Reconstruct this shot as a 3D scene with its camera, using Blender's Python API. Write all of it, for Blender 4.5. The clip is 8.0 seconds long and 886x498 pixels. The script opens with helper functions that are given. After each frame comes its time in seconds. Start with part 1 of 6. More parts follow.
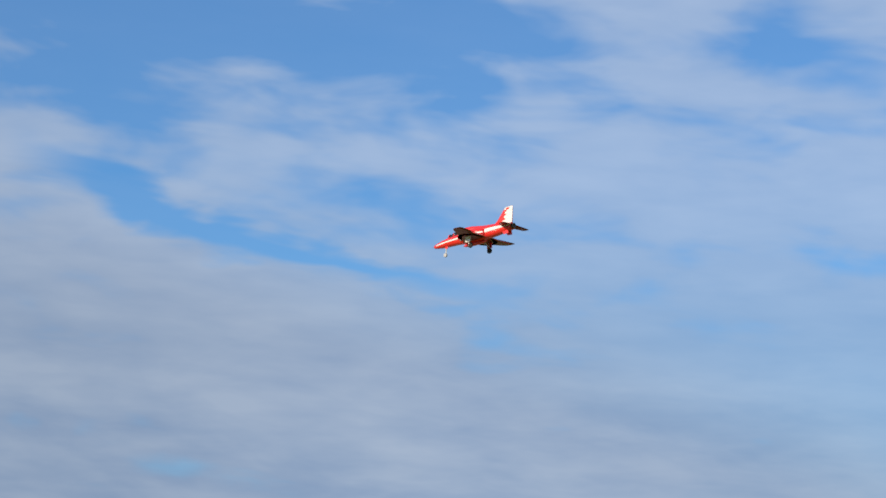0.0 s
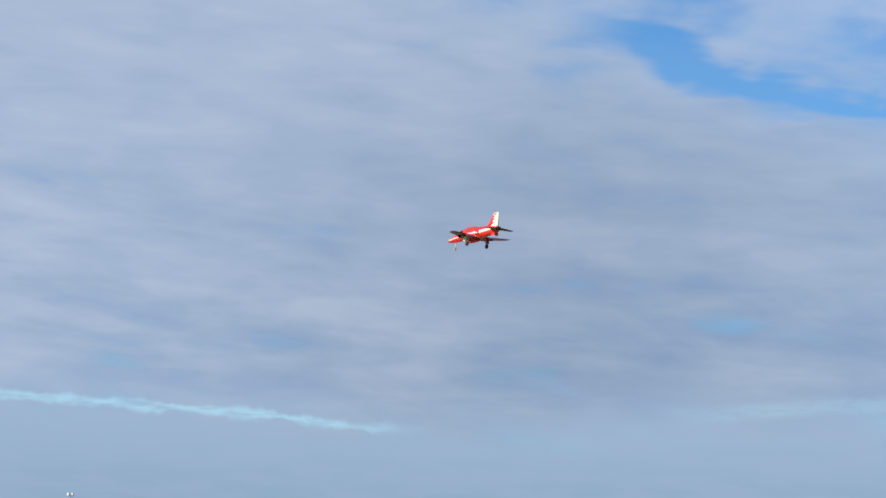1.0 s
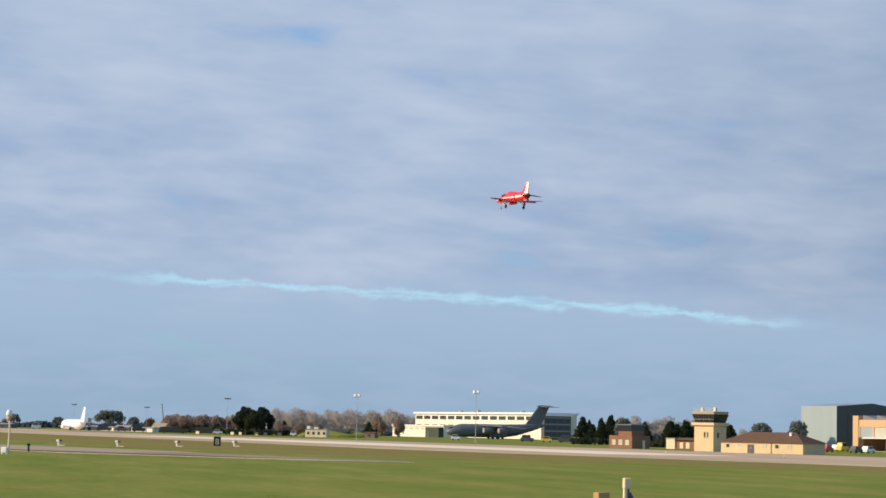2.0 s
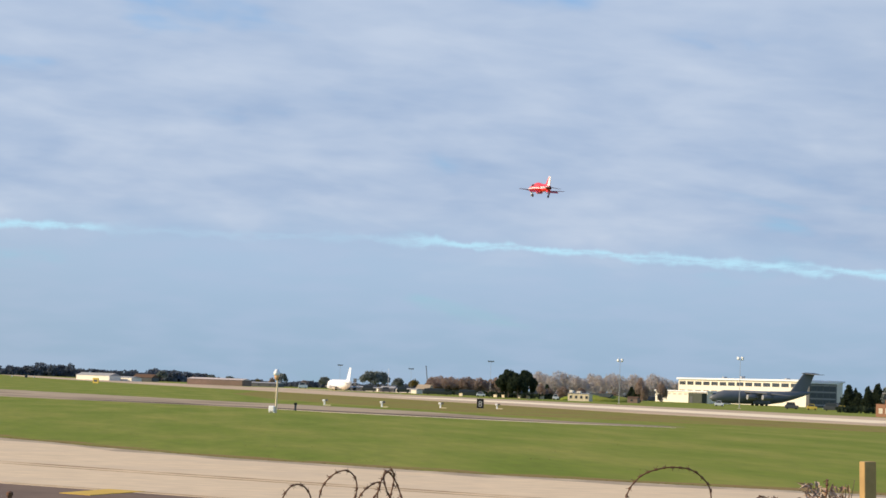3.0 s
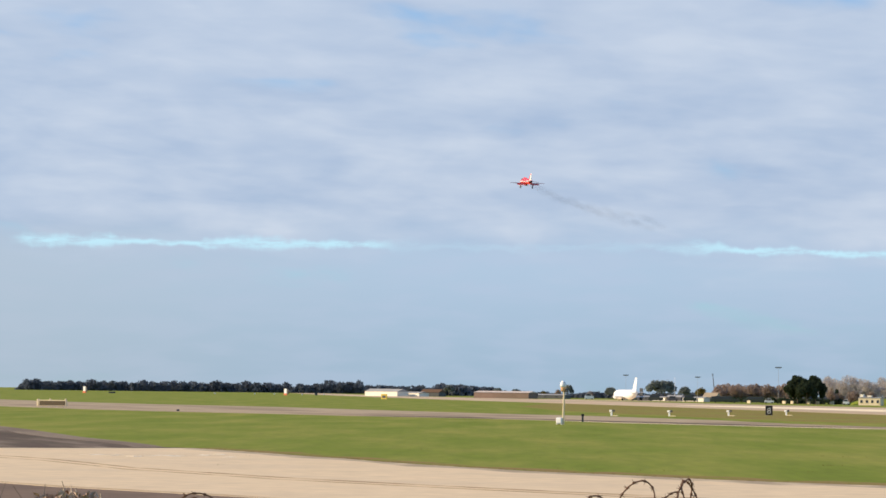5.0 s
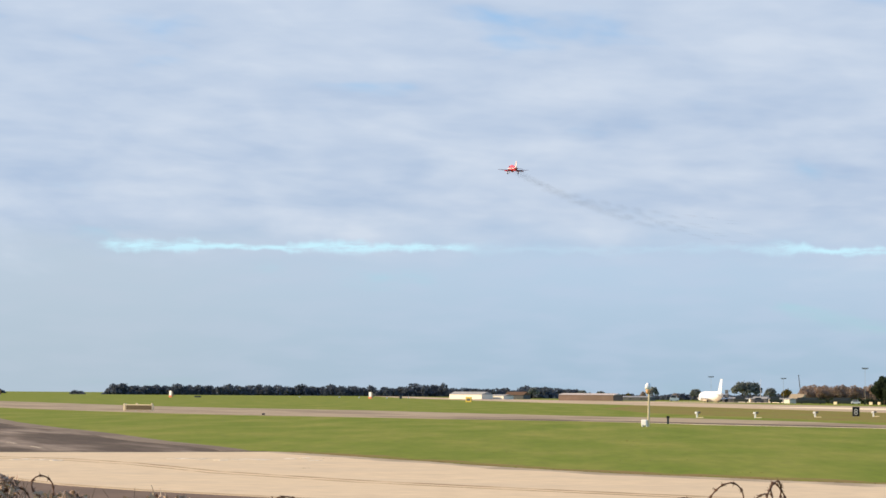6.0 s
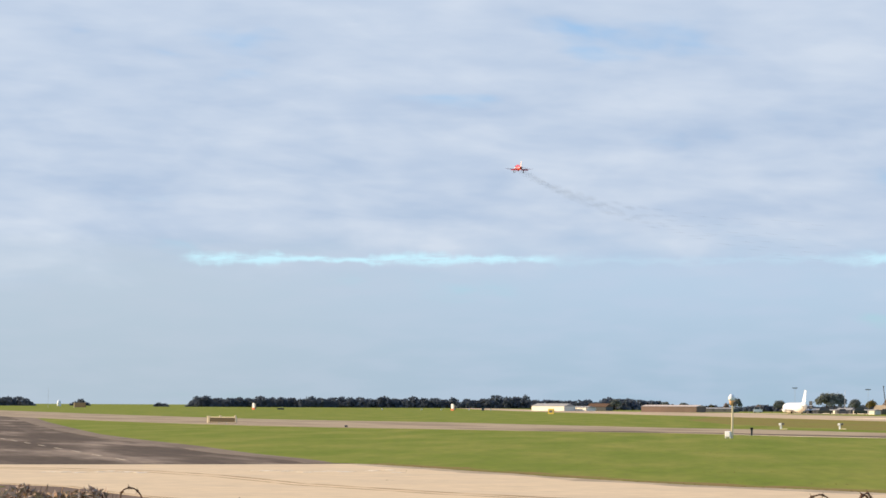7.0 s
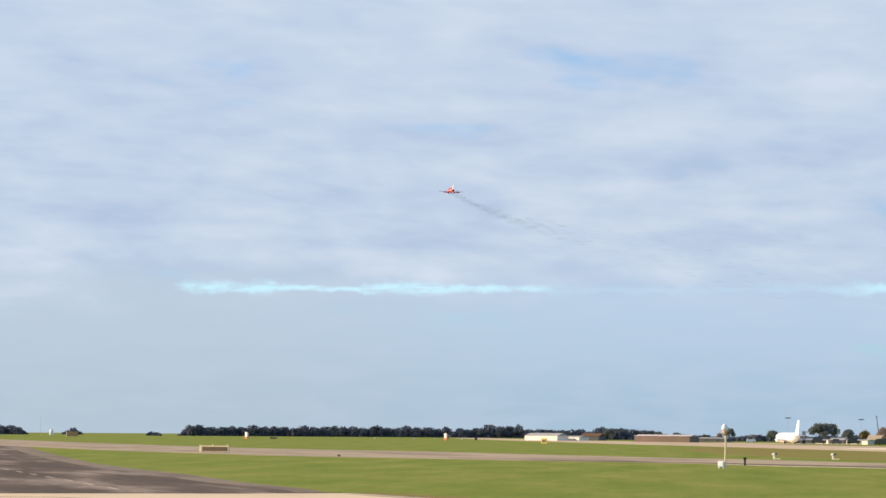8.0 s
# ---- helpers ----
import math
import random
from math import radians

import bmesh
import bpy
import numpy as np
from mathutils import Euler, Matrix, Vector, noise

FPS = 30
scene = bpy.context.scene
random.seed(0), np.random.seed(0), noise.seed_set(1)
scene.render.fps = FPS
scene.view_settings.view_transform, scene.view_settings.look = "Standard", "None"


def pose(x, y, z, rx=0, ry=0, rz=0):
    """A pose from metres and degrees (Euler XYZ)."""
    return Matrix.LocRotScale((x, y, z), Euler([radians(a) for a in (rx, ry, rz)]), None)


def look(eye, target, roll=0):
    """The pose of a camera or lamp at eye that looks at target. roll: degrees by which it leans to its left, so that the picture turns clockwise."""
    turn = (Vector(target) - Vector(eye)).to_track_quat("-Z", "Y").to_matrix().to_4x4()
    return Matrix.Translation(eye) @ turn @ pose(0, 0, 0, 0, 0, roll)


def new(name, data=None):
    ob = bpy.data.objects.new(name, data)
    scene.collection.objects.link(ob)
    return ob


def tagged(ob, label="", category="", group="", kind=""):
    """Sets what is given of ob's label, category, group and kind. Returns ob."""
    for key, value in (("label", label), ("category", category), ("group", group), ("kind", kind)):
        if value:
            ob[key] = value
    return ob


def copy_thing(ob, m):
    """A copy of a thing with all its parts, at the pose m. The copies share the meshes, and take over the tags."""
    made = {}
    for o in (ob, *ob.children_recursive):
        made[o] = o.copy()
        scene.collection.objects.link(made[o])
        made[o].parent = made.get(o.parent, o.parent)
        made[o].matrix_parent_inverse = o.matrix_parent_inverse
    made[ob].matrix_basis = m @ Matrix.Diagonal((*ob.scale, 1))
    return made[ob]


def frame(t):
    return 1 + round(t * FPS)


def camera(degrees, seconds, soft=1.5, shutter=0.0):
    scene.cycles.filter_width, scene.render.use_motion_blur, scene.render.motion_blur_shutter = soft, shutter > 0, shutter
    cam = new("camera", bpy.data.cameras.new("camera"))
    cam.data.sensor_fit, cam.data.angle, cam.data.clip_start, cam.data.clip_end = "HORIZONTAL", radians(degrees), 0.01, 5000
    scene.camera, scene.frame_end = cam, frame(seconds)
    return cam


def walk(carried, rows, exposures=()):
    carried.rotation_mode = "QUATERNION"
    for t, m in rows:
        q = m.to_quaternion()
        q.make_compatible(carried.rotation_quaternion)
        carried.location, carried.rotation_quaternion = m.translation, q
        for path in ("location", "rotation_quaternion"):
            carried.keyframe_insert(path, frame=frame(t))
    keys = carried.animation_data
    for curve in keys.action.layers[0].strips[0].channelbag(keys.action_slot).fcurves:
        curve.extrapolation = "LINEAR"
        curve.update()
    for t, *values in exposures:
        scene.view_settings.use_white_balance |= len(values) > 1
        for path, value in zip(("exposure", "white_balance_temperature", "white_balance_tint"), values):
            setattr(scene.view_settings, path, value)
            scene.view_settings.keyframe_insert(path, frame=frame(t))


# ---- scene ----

# World: eye near (0, 0, 4); y ahead, x right; az in degrees from +y towards +x.
EYE_Z = 4.0


def at(az, dist, z=0.0):
    a = radians(az)
    return Vector((dist * math.sin(a), dist * math.cos(a), z))


# ---- camera ----
# seconds, sideways shift, yaw to the right, pitch up, lean to the left
PATH = [
    (0.0, 0.07, 36.66, 11.294, 1.342), (0.2, 0.07, 33.123, 10.398, 1.384), (0.5, 0.07, 28.682, 9.178, 1.45),
    (0.8, 0.065, 24.987, 8.009, 1.40), (1.0, 0.065, 22.695, 7.408, 1.417), (1.5, 0.06, 17.235, 6.090, 1.442),
    (1.8, 0.06, 14.333, 5.152, 1.297), (2.0, 0.06, 12.625, 4.574, 1.192), (2.2, 0.06, 11.051, 4.193, 1.315),
    (3.3, 0.055, 4.467, 3.363, 2.067), (3.5, 0.05, 3.568, 3.332, 1.886), (4.0, 0.03, 1.544, 3.443, 1.518),
    (4.5, 0.01, 0.0, 3.555, 1.165), (5.0, 0.0, -1.187, 3.580, 0.681), (6.5, -0.035, -4.437, 3.720, 0.386),
    (7.0, -0.05, -5.379, 3.919, 0.300), (7.5, -0.05, -5.497, 4.261, 0.297), (8.0, -0.05, -5.213, 4.661, 0.388),
]
cam = camera(22.18, 8.0, soft=1.6)


def aim(yaw, pitch, x):
    eye = Vector((x, 0, EYE_Z))
    return eye, eye + Vector((math.sin(radians(yaw)) * math.cos(radians(pitch)),
                              math.cos(radians(yaw)) * math.cos(radians(pitch)), math.sin(radians(pitch))))


EXPOSURES = [(0.0, -0.18, 6450, 10), (0.5, -0.07, 6400, 10), (1.0, -0.10, 6350, 10), (2.0, 0.02, 6550, 10), (3.5, 0.14, 6650, 10), (4.5, 0.14, 6800, 10), (5.0, 0.24, 6900, 10), (6.5, 0.34, 7100, 10), (8.0, 0.36, 7050, 10)]
walk(cam, [(t, look(*aim(yaw, pitch, x), roll=lean)) for t, x, yaw, pitch, lean in PATH], EXPOSURES)

# ---- sky and sun ----
SUN_AZ, SUN_EL = -88.0, 25.0
world = bpy.data.worlds.new("world")
scene.world = world
world.use_nodes = True


class Nodes:
    """Short hand for building a node tree."""

    def __init__(self, tree):
        self.tree = tree
        tree.nodes.clear()

    def add(self, kind):
        return self.tree.nodes.new(kind)

    def link(self, a, b):
        self.tree.links.new(a, b)

    def put(self, socket, v):
        if isinstance(v, bpy.types.NodeSocket):
            self.link(v, socket)
        else:
            socket.default_value = v

    def math(self, op, a, b=0.0, c=0.0, clamp=False):
        n = self.add("ShaderNodeMath")
        n.operation, n.use_clamp = op, clamp
        for s, v in zip(n.inputs, (a, b, c)):
            self.put(s, v)
        return n.outputs[0]

    def ramp(self, v, lo, hi, a=0.0, b=1.0, smooth=True):
        n = self.add("ShaderNodeMapRange")
        n.interpolation_type = "SMOOTHSTEP" if smooth else "LINEAR"
        for key, x in (("Value", v), ("From Min", lo), ("From Max", hi), ("To Min", a), ("To Max", b)):
            self.put(n.inputs[key], x)
        return n.outputs[0]

    def mix(self, f, a, b, blend="MIX"):
        n = self.add("ShaderNodeMix")
        n.data_type, n.blend_type = "RGBA", blend
        self.put(n.inputs[0], f)
        for s, v in ((n.inputs[6], a), (n.inputs[7], b)):
            self.put(s, v if isinstance(v, bpy.types.NodeSocket) else (*v, 1.0))
        return n.outputs[2]

    def noise(self, vector, scale, detail=3.0, rough=0.5, distort=0.0):
        n = self.add("ShaderNodeTexNoise")
        self.link(vector, n.inputs["Vector"])
        for key, x in (("Scale", scale), ("Detail", detail), ("Roughness", rough), ("Distortion", distort)):
            n.inputs[key].default_value = x
        return n.outputs[0]

    def vec(self, x, y, z):
        n = self.add("ShaderNodeCombineXYZ")
        for s, v in zip(n.inputs, (x, y, z)):
            self.put(s, v)
        return n.outputs[0]


def srgb(r, g, b):
    return tuple((c / 255 / 12.92) if c <= 10 else ((c / 255 + 0.055) / 1.055) ** 2.4 for c in (r, g, b))


def build_sky():
    n = Nodes(world.node_tree)
    xyz = n.add("ShaderNodeSeparateXYZ")
    n.link(n.add("ShaderNodeTexCoord").outputs["Generated"], xyz.inputs[0])
    x, y, z = xyz.outputs
    az = n.math("MULTIPLY", n.math("ARCTAN2", x, y), 57.29578)
    el = n.math("MULTIPLY", n.math("ARCSINE", z), 57.29578)
    air = n.add("ShaderNodeTexSky")
    air.sky_type, air.sun_disc = "NISHITA", False
    air.sun_elevation, air.sun_rotation = radians(SUN_EL), radians(SUN_AZ)
    air.altitude, air.air_density, air.dust_density = 50, 1.0, 0.6
    blue = n.mix(1.0, air.outputs[0], (0.051, 0.107, 0.163), "MULTIPLY")
    # slanting sheets of cloud, thin and streaky, seen at a low angle
    lean = n.math("ADD", el, n.math("MULTIPLY", az, 0.06))
    flat = n.vec(n.math("MULTIPLY", az, 0.16), n.math("MULTIPLY", lean, 0.62), 0.0)
    flat_b = n.vec(n.math("MULTIPLY", az, 0.30), n.math("MULTIPLY", lean, 0.80), 3.7)
    broad = n.noise(flat, 1.0, 3.0, 0.5, 0.3)
    fine = n.noise(flat_b, 1.0, 3.5, 0.52, 0.3)
    bands = n.noise(n.vec(n.math("MULTIPLY", az, 0.34), n.math("MULTIPLY", lean, 1.5), 21.0), 1.0, 4.0, 0.55, 0.4)
    grain = n.noise(n.vec(n.math("MULTIPLY", az, 0.55), n.math("MULTIPLY", el, 2.2), 9.0), 1.0, 2.0, 0.5)
    # cover: closed low down, broken up to the right and higher
    edge = n.math("ADD", n.math("MULTIPLY", n.math("SUBTRACT", az, 30.0), 0.33), n.math("SUBTRACT", el, 11.3))
    open_sky = n.ramp(edge, -1.6, 2.8)
    puffs = n.math("ADD", n.math("MULTIPLY", broad, 0.55), n.math("MULTIPLY", fine, 0.45))
    bar = n.math("ADD", n.math("ADD", 0.22, n.math("MULTIPLY", open_sky, 0.17)), n.math("MULTIPLY", n.ramp(el, 12.5, 17.0), 0.07))
    # thicker again far to the right, thinner high up before it
    bar = n.math("SUBTRACT", bar, n.ramp(az, 37.0, 43.0, 0.0, 0.11))
    bar = n.math("ADD", bar, n.math("MULTIPLY", n.ramp(el, 13.8, 16.5, 0.0, 0.07), n.ramp(az, 35.5, 39.0, 1.0, 0.0)))
    cover = n.ramp(puffs, n.math("SUBTRACT", bar, 0.05), n.math("ADD", bar, 0.21), 0.0, 1.0)
    cover = n.math("MULTIPLY", cover, n.math("SUBTRACT", 0.97, n.math("MULTIPLY", open_sky, 0.30)))
    cover = n.math("MAXIMUM", cover, 0.12)
    # the long clear rift between the closed sheet and the broken cloud
    rift = n.math("ADD", n.math("SUBTRACT", el, 13.45), n.math("MULTIPLY", n.math("SUBTRACT", n.math("MINIMUM", az, 30.5), 26.0), 0.42))
    rift = n.math("ADD", rift, n.math("MULTIPLY", n.math("MAXIMUM", n.math("SUBTRACT", az, 30.5), 0.0), 0.2))
    rift = n.math("ADD", rift, n.math("MULTIPLY", n.math("SUBTRACT", broad, 0.5), 2.6))
    rift = n.math("ADD", rift, n.math("MULTIPLY", n.math("SUBTRACT", fine, 0.5), 1.6))
    clear = n.ramp(n.math("ABSOLUTE", rift), n.ramp(az, 26.0, 36.0, 0.35, 0.02), n.ramp(az, 26.0, 36.0, 1.0, 0.45), 0.85, 0.0)
    clear = n.math("MULTIPLY", clear, n.math("MULTIPLY", n.ramp(az, 25.0, 28.0), n.ramp(az, 34.0, 40.0, 1.0, 0.0)))
    cover = n.math("MULTIPLY", cover, n.math("SUBTRACT", 1.0, clear))
    cover = n.math("MULTIPLY", cover, n.ramp(el, 16.0, 40.0, 1.0, 0.45))
    tone = n.math("ADD", n.math("ADD", n.math("MULTIPLY", fine, 0.36), n.math("MULTIPLY", grain, 0.14)), n.math("ADD", n.math("MULTIPLY", broad, 0.26), n.math("MULTIPLY", bands, 0.24)))
    cloud = n.mix(n.ramp(tone, 0.38, 0.62, smooth=False), srgb(154, 175, 206), srgb(188, 201, 221))
    cloud = n.mix(n.ramp(el, 4.2, 11.0, 0.0, 0.42), cloud, srgb(180, 196, 219))
    # the sheet thickens and greys towards the right
    grey = n.math("MULTIPLY", n.ramp(az, 12.0, 28.0, 0.0, 0.95), n.ramp(el, 8.5, 13.5, 1.0, 0.0))
    cloud = n.mix(grey, cloud, (0.76, 0.79, 0.82), "MULTIPLY")
    cloud = n.mix(n.ramp(az, 24.0, 38.0), cloud, (1.14, 1.14, 1.14), "MULTIPLY")
    # smoother bluish air under the cloud sheet, towards the horizon
    haze = n.mix(n.ramp(el, 0.0, 3.6), srgb(148, 174, 200), srgb(164, 187, 214))
    haze = n.mix(n.ramp(grain, 0.35, 0.7, 0.0, 0.32), haze, srgb(170, 186, 214))
    haze = n.mix(n.ramp(az, -14.0, 1.0, 0.5, 0.0), haze, srgb(168, 181, 196))
    line = n.math("SUBTRACT", n.ramp(az, 1.0, 7.0, 3.65, 3.73), n.math("MULTIPLY", n.math("MAXIMUM", n.math("SUBTRACT", az, 4.0), 0.0), 0.043))
    line = n.math("ADD", line, n.math("MULTIPLY", n.math("MAXIMUM", n.math("SUBTRACT", az, 22.0), 0.0), 0.12))
    line = n.math("SUBTRACT", line, n.ramp(az, 17.0, 21.5, 0.0, 0.17))
    wavy = n.math("MULTIPLY", n.math("SUBTRACT", n.noise(n.vec(az, 2.0, 5.0), 1.1, 4.0, 0.6), 0.5), 0.32)
    off = n.math("SUBTRACT", el, n.math("ADD", line, wavy))
    under = n.ramp(n.math("ADD", off, n.math("MULTIPLY", n.math("SUBTRACT", fine, 0.5), 2.4)), -0.9, 1.1, 1.0, 0.0)
    cloud = n.mix(under, cloud, haze)
    sky = n.mix(cover, blue, cloud)
    # the narrow clear gap at the edge of the sheet
    width = n.math("MULTIPLY", n.ramp(n.noise(n.vec(az, 7.0, 1.0), 0.8, 3.0, 0.6), 0.3, 0.7), 0.14)
    width = n.math("ADD", width, 0.06)
    gap = n.ramp(n.math("DIVIDE", n.math("ABSOLUTE", off), width), 0.1, 1.5, 1.0, 0.0)
    left = n.math("MULTIPLY", n.ramp(az, -12.2, -11.4), n.ramp(az, -3.2, -2.2, 1.0, 0.0))
    right = n.math("MULTIPLY", n.ramp(az, 3.6, 6.5), n.ramp(az, 19.5, 23.0, 1.0, 0.0))
    ragged = n.ramp(n.noise(n.vec(n.math("MULTIPLY", az, 1.3), n.math("MULTIPLY", el, 6.0), 4.0), 1.0, 4.0, 0.6), 0.33, 0.58, 0.3, 1.0)
    gap = n.math("MULTIPLY", n.math("MULTIPLY", gap, ragged), n.math("ADD", n.math("ADD", left, right), n.math("MULTIPLY", n.math("MULTIPLY", n.ramp(az, -3.0, -2.0), n.ramp(az, 4.0, 6.0, 1.0, 0.0)), 0.18)))
    gap = n.math("MAXIMUM", gap, n.math("MULTIPLY", n.math("MULTIPLY", ragged, n.ramp(n.math("ABSOLUTE", off), 0.05, 0.3, 0.3, 0.0)), n.ramp(az, 28.0, 31.0)))
    sky = n.mix(n.math("MULTIPLY", gap, 0.92), sky, srgb(178, 221, 242))
    back = n.add("ShaderNodeBackground")
    n.link(sky, back.inputs[0])
    back.inputs[1].default_value = 1.0
    n.link(back.outputs[0], n.add("ShaderNodeOutputWorld").inputs[0])


build_sky()
sun = new("sun", bpy.data.lights.new("sun", "SUN"))
sun.data.energy, sun.data.angle, sun.data.color = 5.0, radians(0.6), (1.0, 0.80, 0.54)
sun.matrix_world = look(at(SUN_AZ, 100, 100 * math.tan(radians(SUN_EL))), (0, 0, 0))

# ---- materials ----


def material(name, color, rough=0.7, vary=0.12, scale=1.0, metal=0.0, bump=0.0, second=None, spread=(0.4, 0.6), stretch=(1, 1, 1), alpha=1.0, object_random=0.0, coat=0.0, leafy=0.0, turn=0.0):
    """A painted or natural surface: broad and fine variation of its colour, a second colour in patches, relief."""
    m = bpy.data.materials.new(name)
    m.use_nodes = True
    n = Nodes(m.node_tree)
    b = n.add("ShaderNodeBsdfPrincipled")
    out = n.add("ShaderNodeOutputMaterial")
    n.link(b.outputs[0], out.inputs[0])
    mapping = n.add("ShaderNodeMapping")
    where = n.add("ShaderNodeTexCoord").outputs["Object"]
    if turn:
        along = n.add("ShaderNodeMapping")
        along.inputs["Rotation"].default_value = (0, 0, radians(turn))
        n.link(where, along.inputs[0])
        where = along.outputs[0]
    n.link(where, mapping.inputs[0])
    mapping.inputs["Scale"].default_value = stretch
    v = mapping.outputs[0]
    big, small = n.noise(v, scale, 4.0, 0.55), n.noise(v, scale * 7.3, 3.0, 0.6)
    base = n.mix(n.ramp(big, *spread), color, second) if second else n.mix(0.0, color, color)
    tone = n.math("ADD", n.math("MULTIPLY", n.math("SUBTRACT", n.math("ADD", big, small), 1.0), vary * 2.4), 1.0)
    if object_random:
        info = n.add("ShaderNodeObjectInfo")
        tone = n.math("ADD", tone, n.math("MULTIPLY", n.math("SUBTRACT", info.outputs["Random"], 0.5), object_random))
    shade = n.mix(1.0, base, n.vec(tone, tone, tone), "MULTIPLY")
    n.link(shade, b.inputs["Base Color"])
    if leafy:
        # light passes through thin leaves and twigs
        thin, both = n.add("ShaderNodeBsdfTranslucent"), n.add("ShaderNodeMixShader")
        n.link(shade, thin.inputs["Color"])
        both.inputs[0].default_value = leafy
        n.link(b.outputs[0], both.inputs[1])
        n.link(thin.outputs[0], both.inputs[2])
        n.link(both.outputs[0], out.inputs[0])
    n.link(n.math("ADD", n.math("MULTIPLY", n.math("SUBTRACT", small, 0.5), 0.25), rough, clamp=True), b.inputs["Roughness"])
    b.inputs["Metallic"].default_value = metal
    b.inputs["Specular IOR Level"].default_value = 0.05 if rough > 0.84 else 0.5
    b.inputs["Coat Weight"].default_value = coat
    if alpha < 1:
        b.inputs["Alpha"].default_value = alpha
    if bump:
        bm_node = n.add("ShaderNodeBump")
        bm_node.inputs["Strength"].default_value = 0.6
        bm_node.inputs["Distance"].default_value = bump
        n.link(small, bm_node.inputs["Height"])
        n.link(bm_node.outputs[0], b.inputs["Normal"])
    return m


RED = material("jet_red", (0.80, 0.035, 0.03), 0.32, 0.05, 0.9, coat=0.4)
WHITE = material("white_paint", (0.80, 0.82, 0.84), 0.45, 0.05, 0.4)
DARK_GLASS = material("dark_glass", (0.02, 0.025, 0.03), 0.08, 0.05, 1.0)
BLACK = material("black_rubber", (0.02, 0.02, 0.02), 0.8, 0.2, 3.0)
STEEL = material("steel", (0.45, 0.45, 0.44), 0.4, 0.15, 3.0, metal=0.8)
NOZZLE = material("burnt_metal", (0.10, 0.085, 0.075), 0.5, 0.25, 4.0, metal=0.7)
GALV = material("galvanised_steel", (0.42, 0.43, 0.43), 0.5, 0.15, 2.0, metal=0.4)


# ---- mesh helpers ----
def part(name, bm, mat, parent=None, label="", smooth=False):
    """Links a bmesh as one mesh object, under parent if given."""
    me = bpy.data.meshes.new(name)
    bm.to_mesh(me)
    bm.free()
    me.materials.append(mat)
    if smooth:
        me.polygons.foreach_set("use_smooth", [True] * len(me.polygons))
    ob = new(name, me)
    if parent:
        ob.parent = parent
    if label:
        tagged(ob, label)
    return ob


def box(bm, x0, x1, y0, y1, z0, z1, bevel=0.0, m=None):
    made = bmesh.ops.create_cube(bm, size=1)["verts"]
    for v in made:
        v.co = Vector((x0 + (v.co.x + 0.5) * (x1 - x0), y0 + (v.co.y + 0.5) * (y1 - y0), z0 + (v.co.z + 0.5) * (z1 - z0)))
    if bevel:
        edges = list({e for v in made for e in v.link_edges})
        made = list({v for f in bmesh.ops.bevel(bm, geom=edges, offset=bevel, segments=2, affect="EDGES", profile=0.5)["faces"] for v in f.verts} | {v for v in made if v.is_valid})
    if m:
        bmesh.ops.transform(bm, matrix=m, verts=[v for v in made if v.is_valid])
    return bm


def boxed(x0, x1, y0, y1, z0, z1, bevel=0.0):
    return box(bmesh.new(), x0, x1, y0, y1, z0, z1, bevel)


def tube(bm, a, b, ra, rb=None, sides=10):
    """A tapered rod from a to b."""
    a, b = Vector(a), Vector(b)
    rb = ra if rb is None else rb
    q = (b - a).to_track_quat("Z", "Y")
    rings = []
    for p, r in ((a, ra), (b, rb)):
        rings.append([bm.verts.new(p + q @ Vector((r * math.cos(2 * math.pi * k / sides), r * math.sin(2 * math.pi * k / sides), 0))) for k in range(sides)])
    for k in range(sides):
        bm.faces.new((rings[0][k], rings[0][(k + 1) % sides], rings[1][(k + 1) % sides], rings[1][k]))
    bm.faces.new(rings[0][::-1])
    bm.faces.new(rings[1])
    return bm


def loft(bm, rings, close=True):
    """Skins a run of closed rings of equal length."""
    made = [[bm.verts.new(p) for p in ring] for ring in rings]
    count = len(made[0])
    for r0, r1 in zip(made, made[1:]):
        for k in range(count):
            bm.faces.new((r0[k], r0[(k + 1) % count], r1[(k + 1) % count], r1[k]))
    if close:
        bm.faces.new(made[0][::-1])
        bm.faces.new(made[-1])
    bmesh.ops.recalc_face_normals(bm, faces=bm.faces)
    return bm


def oval(y, z, half_w, half_h, power=2.0, sides=20, x=0.0):
    ring = []
    for k in range(sides):
        a = 2 * math.pi * k / sides
        c, s = math.cos(a), math.sin(a)
        ring.append(Vector((x + half_w * math.copysign(abs(c) ** (2 / power), c), y, z + half_h * math.copysign(abs(s) ** (2 / power), s))))
    return ring


def airfoil(chord_front, chord_back, thick, x, z, upright=False):
    """A closed section from leading edge (y front) to trailing edge."""
    ring = []
    c = chord_front - chord_back
    for u, t in ((0.0, 0.0), (0.04, 0.55), (0.15, 0.9), (0.35, 1.0), (0.65, 0.7), (1.0, 0.06)):
        ring.append((chord_front - u * c, t * thick / 2))
    for u, t in ((1.0, -0.06), (0.65, -0.6), (0.35, -0.85), (0.15, -0.75), (0.04, -0.5)):
        ring.append((chord_front - u * c, t * thick / 2))
    return [Vector((x + h, y, z)) if upright else Vector((x, y, z + h)) for y, h in ring]


def lathe(bm, profile, m=None, sides=16):
    """Turns (radius, height) about z."""
    rings = [[Vector((r * math.cos(2 * math.pi * k / sides), r * math.sin(2 * math.pi * k / sides), h)) for k in range(sides)] for r, h in profile]
    loft(bm, rings)
    if m:
        bmesh.ops.transform(bm, matrix=m, verts=bm.verts)
    return bm

